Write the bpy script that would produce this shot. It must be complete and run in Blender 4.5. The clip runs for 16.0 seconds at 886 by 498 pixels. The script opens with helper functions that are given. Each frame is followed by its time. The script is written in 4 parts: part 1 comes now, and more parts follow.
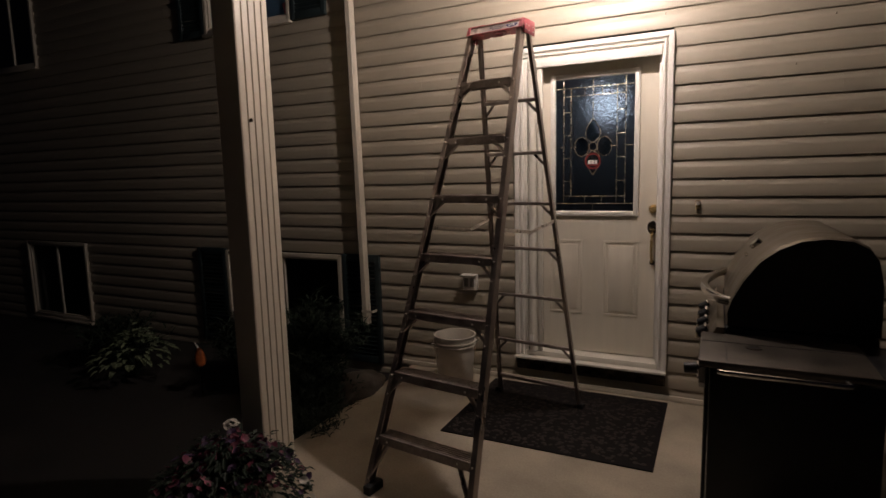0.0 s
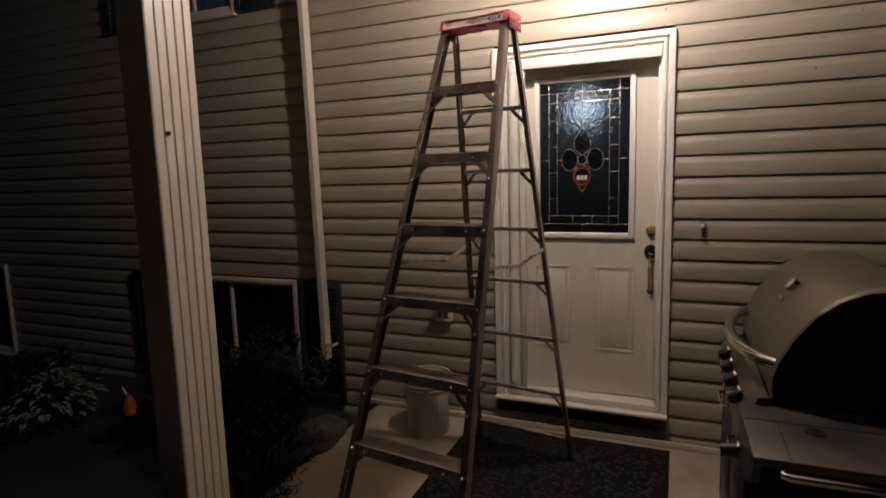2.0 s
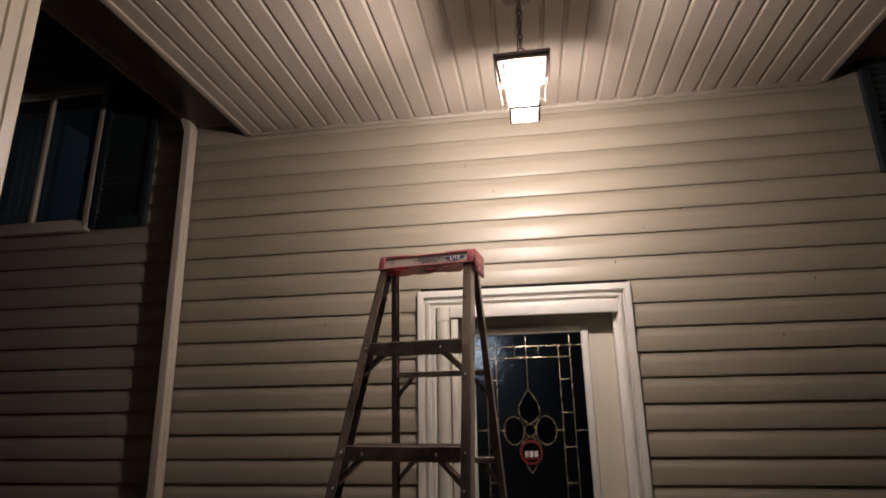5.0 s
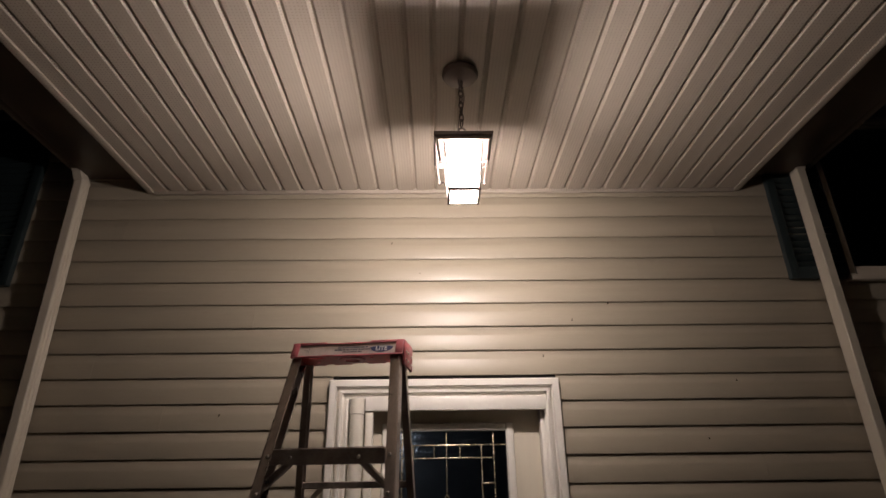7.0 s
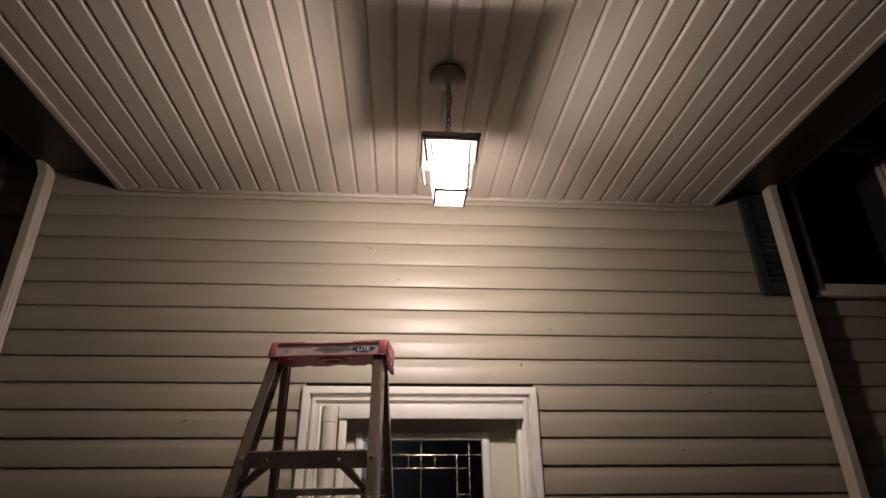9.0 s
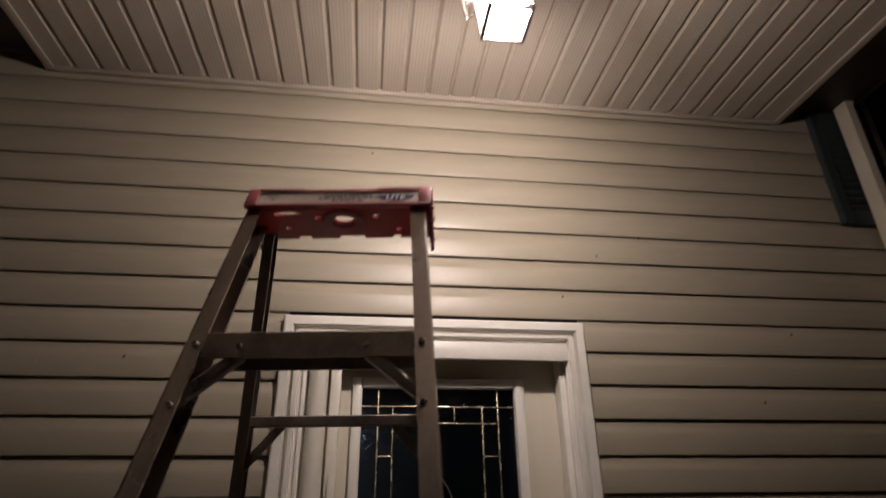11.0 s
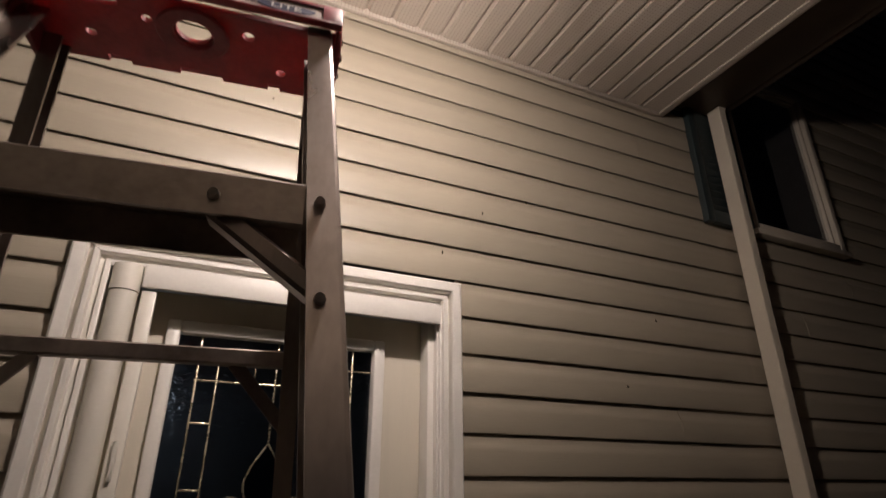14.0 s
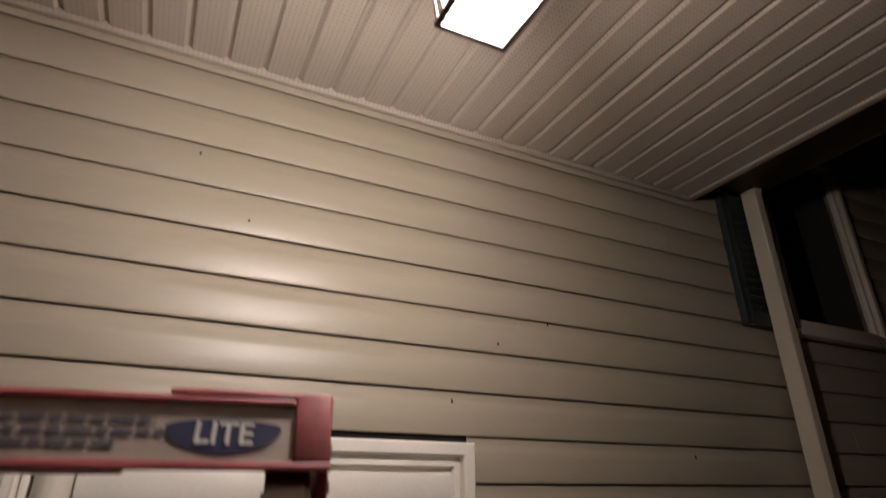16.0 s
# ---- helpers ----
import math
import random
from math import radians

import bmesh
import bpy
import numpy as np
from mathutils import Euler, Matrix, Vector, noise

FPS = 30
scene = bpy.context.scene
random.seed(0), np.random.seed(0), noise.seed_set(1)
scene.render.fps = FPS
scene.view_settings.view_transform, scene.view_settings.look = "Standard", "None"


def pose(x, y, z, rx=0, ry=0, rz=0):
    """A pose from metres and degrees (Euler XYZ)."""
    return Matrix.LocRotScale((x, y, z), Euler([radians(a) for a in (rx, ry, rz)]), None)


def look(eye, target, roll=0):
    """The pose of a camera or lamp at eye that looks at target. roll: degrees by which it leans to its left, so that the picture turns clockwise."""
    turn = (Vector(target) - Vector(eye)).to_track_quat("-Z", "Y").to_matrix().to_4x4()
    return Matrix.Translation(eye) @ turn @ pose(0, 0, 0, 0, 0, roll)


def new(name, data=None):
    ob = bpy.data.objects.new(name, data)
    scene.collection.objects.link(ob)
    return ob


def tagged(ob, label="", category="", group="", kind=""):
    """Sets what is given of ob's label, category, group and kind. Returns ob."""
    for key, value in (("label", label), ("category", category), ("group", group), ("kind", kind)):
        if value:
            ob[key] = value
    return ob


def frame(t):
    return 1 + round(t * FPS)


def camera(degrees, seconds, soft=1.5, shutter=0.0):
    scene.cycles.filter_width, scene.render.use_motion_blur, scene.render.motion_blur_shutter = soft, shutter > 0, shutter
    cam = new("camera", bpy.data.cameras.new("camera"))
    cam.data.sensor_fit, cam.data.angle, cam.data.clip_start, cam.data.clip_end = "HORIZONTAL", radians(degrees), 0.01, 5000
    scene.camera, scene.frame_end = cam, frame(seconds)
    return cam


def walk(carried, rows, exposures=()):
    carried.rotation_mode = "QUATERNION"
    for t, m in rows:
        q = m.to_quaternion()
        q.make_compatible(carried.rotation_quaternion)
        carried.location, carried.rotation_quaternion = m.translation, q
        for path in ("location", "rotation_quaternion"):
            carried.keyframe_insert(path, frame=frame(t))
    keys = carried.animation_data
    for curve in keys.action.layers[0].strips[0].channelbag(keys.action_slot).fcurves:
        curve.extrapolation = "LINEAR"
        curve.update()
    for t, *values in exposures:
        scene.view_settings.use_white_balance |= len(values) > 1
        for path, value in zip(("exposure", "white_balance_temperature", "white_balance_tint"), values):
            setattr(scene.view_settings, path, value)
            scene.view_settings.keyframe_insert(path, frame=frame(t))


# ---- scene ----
cam = camera(76.8, 16.0, shutter=0.6)
PATH = [
    (0, (-0.131, -0.127, 1.508), (-1.006, 1.653, 1.249), -1.5),
    (0.5, (-0.27, -0.032, 1.53), (-1.115, 1.761, 1.264), -1.3),
    (1, (-0.335, 0.055, 1.54), (-1.148, 1.862, 1.271), -1.4),
    (1.5, (-0.349, 0.221, 1.561), (-1.139, 2.038, 1.283), -1.6),
    (2, (-0.366, 0.341, 1.607), (-1.137, 2.168, 1.348), -1.6),
    (2.5, (-0.483, 0.46, 1.645), (-1.216, 2.312, 1.462), -1.3),
    (3, (-0.641, 0.589, 1.681), (-1.293, 2.479, 1.641), -1.0),
    (3.5, (-0.73, 0.715, 1.733), (-1.281, 2.636, 1.796), -1.2),
    (4, (-0.77, 0.906, 1.756), (-1.222, 2.837, 2.011), -1.2),
    (4.5, (-0.817, 0.981, 1.792), (-1.19, 2.902, 2.208), -1.1),
    (5, (-0.872, 0.967, 1.805), (-1.164, 2.871, 2.342), -1.0),
    (7.5, (-0.958, 1.149, 1.898), (-0.883, 2.973, 2.715), -0.7),
    (8, (-0.977, 1.149, 1.893), (-0.878, 2.966, 2.724), -0.6),
    (10.5, (-1.062, 1.558, 1.782), (-0.861, 3.359, 2.628), -0.7),
    (11, (-1.131, 1.841, 1.762), (-0.892, 3.639, 2.603), -0.7),
    (11.5, (-1.199, 2.097, 1.883), (-0.85, 3.882, 2.714), -0.6),
    (12, (-1.187, 2.118, 1.933), (-0.685, 3.867, 2.761), -0.3),
    (12.5, (-1.174, 2.075, 1.907), (-0.562, 3.788, 2.737), -0.2),
    (13, (-1.191, 2.052, 1.844), (-0.5, 3.735, 2.676), -0.2),
    (13.5, (-1.143, 2.067, 1.725), (-0.412, 3.738, 2.544), -0.2),
    (14, (-1.14, 2.204, 1.768), (-0.36, 3.869, 2.553), 0.0),
    (14.5, (-1.106, 2.27, 1.809), (-0.297, 3.928, 2.583), 0.1),
    (15, (-1.015, 2.374, 1.965), (-0.204, 4.031, 2.736), -0.0),
    (15.5, (-1.074, 2.358, 2.143), (-0.271, 4.029, 2.894), 0.0),
    (16, (-1.136, 2.333, 2.231), (-0.33, 3.979, 3.032), -0.1),
]
EXPOSURES = [(0, 0.97), (2.5, 0.97), (4.0, 0.62), (5.0, 0.12), (7.5, -0.17), (10.5, -0.28), (11.5, -0.41), (13.0, -0.28), (14.0, -0.06), (14.5, -0.06), (15.0, -0.2), (16, -0.72)]
walk(cam, [(t, look(eye, target, roll)) for t, eye, target, roll in PATH], EXPOSURES)
# the night sky
world = bpy.data.worlds.new("night_sky")
scene.world = world
world.use_nodes = True
world.node_tree.nodes["Background"].inputs[0].default_value = (0.50, 0.46, 0.72, 1)
world.node_tree.nodes["Background"].inputs[1].default_value = 0.0014
LAMP_POWER = 178.0

# ---- helpers of this place ----
WALL = 3.70          # face plane of the house wall


def noise_mat(name, base, rough=0.6, metal=0.0, vary=0.12, scale=6.0, bump=0.15, fine=120.0, spread=0.12, per_object=0.0, stretch=(1, 1, 1), coat=0.0):
    """A surface with colour and gloss varied at two scales, and a fine relief."""
    m = bpy.data.materials.new(name)
    m.use_nodes = True
    nt = m.node_tree
    b = nt.nodes["Principled BSDF"]
    b.inputs["Metallic"].default_value = metal
    b.inputs["Coat Weight"].default_value = coat
    tc = nt.nodes.new("ShaderNodeTexCoord")
    mp = nt.nodes.new("ShaderNodeMapping")
    mp.inputs["Scale"].default_value = stretch
    nt.links.new(tc.outputs["Object"], mp.inputs["Vector"])
    n1 = nt.nodes.new("ShaderNodeTexNoise")
    n1.inputs["Scale"].default_value, n1.inputs["Detail"].default_value = scale, 5
    n2 = nt.nodes.new("ShaderNodeTexNoise")
    n2.inputs["Scale"].default_value, n2.inputs["Detail"].default_value = fine, 3
    for n in (n1, n2):
        nt.links.new(mp.outputs[0], n.inputs["Vector"])
    mix = nt.nodes.new("ShaderNodeMath")
    mix.operation = "MULTIPLY_ADD"
    mix.inputs[1].default_value = 0.35
    nt.links.new(n2.outputs["Fac"], mix.inputs[0])
    nt.links.new(n1.outputs["Fac"], mix.inputs[2])
    ramp = nt.nodes.new("ShaderNodeValToRGB")
    lo = [max(0, c * (1 - vary)) for c in base]
    hi = [min(1, c * (1 + vary)) for c in base]
    ramp.color_ramp.elements[0].position, ramp.color_ramp.elements[0].color = 0.45, (*lo, 1)
    ramp.color_ramp.elements[1].position, ramp.color_ramp.elements[1].color = 0.9, (*hi, 1)
    nt.links.new(mix.outputs[0], ramp.inputs[0])
    col = ramp.outputs[0]
    if per_object:
        info = nt.nodes.new("ShaderNodeObjectInfo")
        hsv = nt.nodes.new("ShaderNodeHueSaturation")
        mr = nt.nodes.new("ShaderNodeMapRange")
        mr.inputs["To Min"].default_value, mr.inputs["To Max"].default_value = 1 - per_object, 1 + per_object
        nt.links.new(info.outputs["Random"], mr.inputs["Value"])
        nt.links.new(mr.outputs[0], hsv.inputs["Value"])
        nt.links.new(col, hsv.inputs["Color"])
        col = hsv.outputs[0]
    nt.links.new(col, b.inputs["Base Color"])
    mr2 = nt.nodes.new("ShaderNodeMapRange")
    mr2.inputs["From Min"].default_value, mr2.inputs["From Max"].default_value = 0.3, 0.8
    mr2.inputs["To Min"].default_value, mr2.inputs["To Max"].default_value = max(0.03, rough - spread), min(1, rough + spread)
    nt.links.new(n1.outputs["Fac"], mr2.inputs["Value"])
    nt.links.new(mr2.outputs[0], b.inputs["Roughness"])
    if bump:
        bp = nt.nodes.new("ShaderNodeBump")
        bp.inputs["Strength"].default_value, bp.inputs["Distance"].default_value = bump, 0.002
        nt.links.new(mix.outputs[0], bp.inputs["Height"])
        nt.links.new(bp.outputs[0], b.inputs["Normal"])
    return m


def gloss(m, level):
    """Sets how strongly a surface mirrors, and returns it."""
    m.node_tree.nodes["Principled BSDF"].inputs["Specular IOR Level"].default_value = level
    return m


def dotted(m, pitch, radius, dark):
    """Adds rows of small punched holes, in x and y, to a surface."""
    nt = m.node_tree
    b = nt.nodes["Principled BSDF"]
    tc = nt.nodes.new("ShaderNodeTexCoord")
    vec = tc.outputs["Object"]
    for op, val in (("SCALE", 1 / pitch), ("FRACTION", None), ("SUBTRACT", (0.5, 0.5, 0.5)), ("MULTIPLY", (1, 1, 0))):
        v = nt.nodes.new("ShaderNodeVectorMath")
        v.operation = op
        nt.links.new(vec, v.inputs[0])
        if op == "SCALE":
            v.inputs["Scale"].default_value = val
        elif val:
            v.inputs[1].default_value = val
        vec = v.outputs[0]
    ln = nt.nodes.new("ShaderNodeVectorMath")
    ln.operation = "LENGTH"
    nt.links.new(vec, ln.inputs[0])
    lt = nt.nodes.new("ShaderNodeMath")
    lt.operation = "LESS_THAN"
    lt.inputs[1].default_value = radius / pitch
    nt.links.new(ln.outputs["Value"], lt.inputs[0])
    n = nt.nodes.new("ShaderNodeTexNoise")
    n.inputs["Scale"].default_value = 1.3
    nt.links.new(tc.outputs["Object"], n.inputs["Vector"])
    gt = nt.nodes.new("ShaderNodeMath")
    gt.operation = "MULTIPLY"
    nt.links.new(lt.outputs[0], gt.inputs[0])
    nt.links.new(n.outputs["Fac"], gt.inputs[1])
    mx = nt.nodes.new("ShaderNodeMixRGB")
    old = b.inputs["Base Color"].links[0].from_socket
    nt.links.new(gt.outputs[0], mx.inputs[0])
    nt.links.new(old, mx.inputs[1])
    mx.inputs[2].default_value = (*dark, 1)
    nt.links.new(mx.outputs[0], b.inputs["Base Color"])
    return m


def glow_mat(name, colour, strength):
    m = bpy.data.materials.new(name)
    m.use_nodes = True
    b = m.node_tree.nodes["Principled BSDF"]
    b.inputs["Base Color"].default_value = (0.8, 0.8, 0.8, 1)
    b.inputs["Emission Color"].default_value = (*colour, 1)
    b.inputs["Emission Strength"].default_value = strength
    return m


def glass_mat(name, tint, rough, bump=0.0, scale=40.0):
    m = bpy.data.materials.new(name)
    m.use_nodes = True
    nt = m.node_tree
    b = nt.nodes["Principled BSDF"]
    b.inputs["Base Color"].default_value = (*tint, 1)
    b.inputs["Roughness"].default_value = rough
    b.inputs["Transmission Weight"].default_value = 1.0
    b.inputs["IOR"].default_value = 1.45
    if bump:
        tc = nt.nodes.new("ShaderNodeTexCoord")
        n = nt.nodes.new("ShaderNodeTexNoise")
        n.inputs["Scale"].default_value, n.inputs["Detail"].default_value = scale, 3
        bp = nt.nodes.new("ShaderNodeBump")
        bp.inputs["Strength"].default_value, bp.inputs["Distance"].default_value = bump, 0.004
        nt.links.new(tc.outputs["Object"], n.inputs["Vector"])
        nt.links.new(n.outputs["Fac"], bp.inputs["Height"])
        nt.links.new(bp.outputs[0], b.inputs["Normal"])
    return m


def plain(name, base, rough=0.5, metal=0.0):
    return noise_mat(name, base, rough, metal, vary=0.06, scale=9, bump=0.05)


SIDING = noise_mat("vinyl_siding", (0.378, 0.330, 0.252), 0.47, vary=0.09, scale=2.2, bump=0.22, fine=60, per_object=0.045, stretch=(0.35, 1, 6), spread=0.06)
TRIM = noise_mat("white_painted_trim", (0.80, 0.765, 0.70), 0.42, vary=0.06, scale=7, bump=0.12)
DOOR = noise_mat("cream_door_paint", (0.71, 0.65, 0.535), 0.42, vary=0.04, scale=4, bump=0.16, fine=70, stretch=(6, 1, 0.6))
SCREEN = noise_mat("cream_aluminium", (0.74, 0.70, 0.61), 0.38, vary=0.05, scale=5, bump=0.05)
SOFFIT = noise_mat("soffit_vinyl", (0.45, 0.394, 0.328), 0.48, vary=0.06, scale=1.6, bump=0.05)
gloss(SIDING, 0.8)
dotted(SOFFIT, 0.0127, 0.0022, (0.18, 0.155, 0.13))
SHUTTER = noise_mat("teal_shutter", (0.021, 0.032, 0.034), 0.5, vary=0.2, scale=8, bump=0.1)
EAVE = noise_mat("brown_eave", (0.10, 0.075, 0.055), 0.5, vary=0.25, scale=6, bump=0.15)
DOWNPIPE = noise_mat("downpipe_enamel", (0.62, 0.555, 0.45), 0.4, vary=0.06, scale=5, bump=0.04)
ALU = noise_mat("worn_aluminium", (0.355, 0.305, 0.276), 0.37, metal=0.86, vary=0.22, scale=14, bump=0.18, fine=160, stretch=(1, 1, 0.25))
ALU_STEP = noise_mat("worn_tread", (0.375, 0.325, 0.292), 0.42, metal=0.78, vary=0.3, scale=18, bump=0.3, fine=120)
ALU_BRIGHT = noise_mat("bright_link_metal", (0.62, 0.55, 0.47), 0.36, metal=0.4, vary=0.2, scale=30, bump=0.08)
RIVET = noise_mat("rivet_steel", (0.60, 0.54, 0.48), 0.32, metal=0.6, vary=0.15)
CAP_RED = noise_mat("faded_red_plastic", (0.42, 0.105, 0.12), 0.46, vary=0.28, scale=22, bump=0.2, fine=160)
LABEL = noise_mat("paper_label", (0.50, 0.42, 0.37), 0.55, vary=0.12, scale=30, bump=0.05)
CAME = noise_mat("brass_came", (0.70, 0.62, 0.45), 0.28, metal=0.85, vary=0.2, scale=25, bump=0.05)
INK = plain("dark_ink", (0.10, 0.09, 0.11), 0.6)
INK_BLUE = plain("blue_ink", (0.014, 0.020, 0.08), 0.5)
INK_WHITE = plain("white_ink", (0.70, 0.68, 0.66), 0.5)
CONCRETE = noise_mat("concrete", (0.40, 0.340, 0.258), 0.85, vary=0.30, scale=2.3, bump=0.35, fine=90)
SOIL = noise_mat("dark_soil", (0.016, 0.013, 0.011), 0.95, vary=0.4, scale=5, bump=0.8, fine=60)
MAT_RUBBER = noise_mat("rubber_mat", (0.010, 0.008, 0.008), 0.8, vary=0.5, scale=26, bump=0.6, fine=140)
PEBBLE = noise_mat("pebble_relief", (0.021, 0.015, 0.011), 0.6, vary=0.85, scale=38, bump=0.2)
STEEL = noise_mat("stainless_lid", (0.165, 0.14, 0.105), 0.44, metal=0.72, vary=0.16, scale=5, bump=0.05, stretch=(1, 3, 1))
STEEL_OLD = noise_mat("greasy_steel", (0.075, 0.064, 0.052), 0.5, metal=0.45, vary=0.45, scale=9, bump=0.12)
BLACK = noise_mat("black_enamel", (0.012, 0.012, 0.013), 0.45, vary=0.3, scale=8, bump=0.08)
CHROME = noise_mat("chrome", (0.6, 0.57, 0.53), 0.2, metal=1.0, vary=0.05, bump=0.0)
BRASS = noise_mat("brass", (0.62, 0.46, 0.22), 0.24, metal=0.7, vary=0.15, scale=20, bump=0.03)
BRONZE = noise_mat("dark_bronze", (0.055, 0.042, 0.03), 0.3, metal=0.8, vary=0.25, scale=30)
LANTERN = noise_mat("lantern_metal", (0.13, 0.105, 0.095), 0.5, metal=0.4, vary=0.2, scale=20, bump=0.1)
BUCKET = noise_mat("white_bucket_plastic", (0.60, 0.55, 0.47), 0.45, vary=0.14, scale=9, bump=0.12)
ROCK = noise_mat("field_stone", (0.085, 0.07, 0.055), 0.85, vary=0.35, scale=7, bump=0.7, fine=50)
LEAF = noise_mat("dark_leaf", (0.011, 0.022, 0.010), 0.75, vary=0.4, scale=12, bump=0.1)
LEAF_PALE = noise_mat("pale_edged_leaf", (0.17, 0.20, 0.12), 0.35, vary=0.55, scale=40, bump=0.1)
PETAL_PINK = noise_mat("pink_petal", (0.16, 0.03, 0.06), 0.6, vary=0.4, scale=20, bump=0.1)
PETAL_PURPLE = noise_mat("purple_petal", (0.075, 0.035, 0.09), 0.6, vary=0.4, scale=20, bump=0.1)
PETAL_WHITE = noise_mat("white_petal", (0.62, 0.58, 0.52), 0.6, vary=0.12, scale=20, bump=0.1)
ORANGE = noise_mat("orange_glaze", (0.45, 0.12, 0.035), 0.4, vary=0.3, scale=20)
RED = plain("red_sticker", (0.20, 0.03, 0.028), 0.5)
FRAME_W = noise_mat("window_vinyl", (0.55, 0.49, 0.40), 0.45, vary=0.08, scale=7, bump=0.06)
INSIDE = noise_mat("inside_paint", (0.30, 0.31, 0.33), 0.8, vary=0.1, scale=2)
CURTAIN = noise_mat("blue_grey_curtain", (0.22, 0.30, 0.38), 0.85, vary=0.15, scale=6, stretch=(8, 1, 0.3))
GLASS = glass_mat("window_glass", (0.92, 0.95, 0.95), 0.02)
GLASS_TEX = glass_mat("textured_glass", (0.5, 0.53, 0.56), 0.08, bump=0.9, scale=42)
GLASS_BEVEL = glass_mat("bevelled_glass", (0.35, 0.38, 0.42), 0.03, bump=0.08, scale=14)


def lit_glass(name, clear, strength):
    """Lantern glass: clear sets the share of bulb light passed, strength adds an emitted glow."""
    m = bpy.data.materials.new(name)
    m.use_nodes = True
    nt = m.node_tree
    nt.nodes.remove(nt.nodes["Principled BSDF"])
    see = nt.nodes.new("ShaderNodeBsdfTransparent")
    see.inputs[0].default_value = (clear, clear, clear, 1)
    em = nt.nodes.new("ShaderNodeEmission")
    em.inputs[0].default_value, em.inputs[1].default_value = (1.0, 0.85, 0.79, 1), strength
    add = nt.nodes.new("ShaderNodeAddShader")
    nt.links.new(see.outputs[0], add.inputs[0])
    nt.links.new(em.outputs[0], add.inputs[1])
    nt.links.new(add.outputs[0], nt.nodes["Material Output"].inputs["Surface"])
    return m


BULB = glow_mat("bulb_glow", (1.0, 0.85, 0.79), LAMP_POWER * 7.6)
# pane shares differ only to balance light per side; emission adds the glare
PANE_GLOW = lit_glass("front_back_pane_glow", 0.96, 8.0)
PANE_SIDE = lit_glass("right_pane_light_cut", 0.48, 8.0)
PANE_LEFT = lit_glass("left_pane_light_cut", 0.62, 8.0)
PANE_BASE = lit_glass("lit_base_pane", 0.74, 8.0)
# hall globe's strength also imitates the porch reflection hazing the door glass
ROOM_GLOW = glow_mat("door_glass_blue_glow", (0.74, 0.85, 1.0), 1.25)
plastic = CAP_RED.node_tree.nodes["Principled BSDF"]
plastic.inputs["Subsurface Weight"].default_value = 0.14
plastic.inputs["Subsurface Radius"].default_value = (1.0, 0.22, 0.2)
plastic.inputs["Subsurface Scale"].default_value = 0.02
gloss(MAT_RUBBER, 0.15)
gloss(PEBBLE, 0.25)
gloss(BLACK, 0.3)


def box(bm, x0, x1, y0, y1, z0, z1, bevel=0.0):
    """Adds a box, with bevelled edges, to bm."""
    g = bmesh.ops.create_cube(bm, size=1)
    vs = g["verts"]
    for v in vs:
        v.co = ((x0 + x1) / 2 + v.co.x * (x1 - x0), (y0 + y1) / 2 + v.co.y * (y1 - y0), (z0 + z1) / 2 + v.co.z * (z1 - z0))
    if bevel:
        es = list({e for v in vs for e in v.link_edges})
        bmesh.ops.bevel(bm, geom=es, offset=bevel, segments=2, affect="EDGES", profile=0.5)
    return bm


def boxes(*rows, bevel=0.0):
    bm = bmesh.new()
    for r in rows:
        box(bm, *r, bevel=bevel)
    return bm


def cyl(bm, p, q, r1, r2=None, n=16, caps=True):
    """Adds a cylinder or cone from p to q to bm."""
    p, q = Vector(p), Vector(q)
    d = q - p
    g = bmesh.ops.create_cone(bm, cap_ends=caps, segments=n, radius1=r1, radius2=r1 if r2 is None else r2, depth=d.length)
    bmesh.ops.transform(bm, matrix=Matrix.Translation((p + q) / 2) @ d.to_track_quat("Z", "Y").to_matrix().to_4x4(), verts=g["verts"])
    return bm


def tube(bm, pts, r, n=10):
    """Adds a tube through pts to bm."""
    pts = [Vector(p) for p in pts]
    rings = []
    for i, p in enumerate(pts):
        d = (pts[min(i + 1, len(pts) - 1)] - pts[max(i - 1, 0)]).normalized()
        side = d.cross(Vector((0.123, 0.3, 1))).normalized()
        up = side.cross(d)
        rings.append([bm.verts.new(p + r * (math.cos(a) * side + math.sin(a) * up)) for a in (2 * math.pi * k / n for k in range(n))])
    for a, b in zip(rings, rings[1:]):
        for k in range(n):
            bm.faces.new((a[k], a[(k + 1) % n], b[(k + 1) % n], b[k]))
    bm.faces.new(rings[0][::-1])
    bm.faces.new(rings[-1])
    return bm


def beam(bm, p, q, side, w, d, bevel=0.002):
    """Adds a bar from p to q; w wide along side, d deep across it."""
    p, q, side = Vector(p), Vector(q), Vector(side)
    ax = (q - p).normalized()
    side = (side - side.dot(ax) * ax).normalized()
    up = ax.cross(side)
    g = bmesh.ops.create_cube(bm, size=1)
    m = Matrix((side, up, ax)).transposed().to_4x4()
    bmesh.ops.transform(bm, matrix=Matrix.Translation((p + q) / 2) @ m @ Matrix.Diagonal((w, d, (q - p).length, 1)), verts=g["verts"])
    if bevel:
        bmesh.ops.bevel(bm, geom=list({e for v in g["verts"] for e in v.link_edges}), offset=bevel, segments=1, affect="EDGES")
    return bm


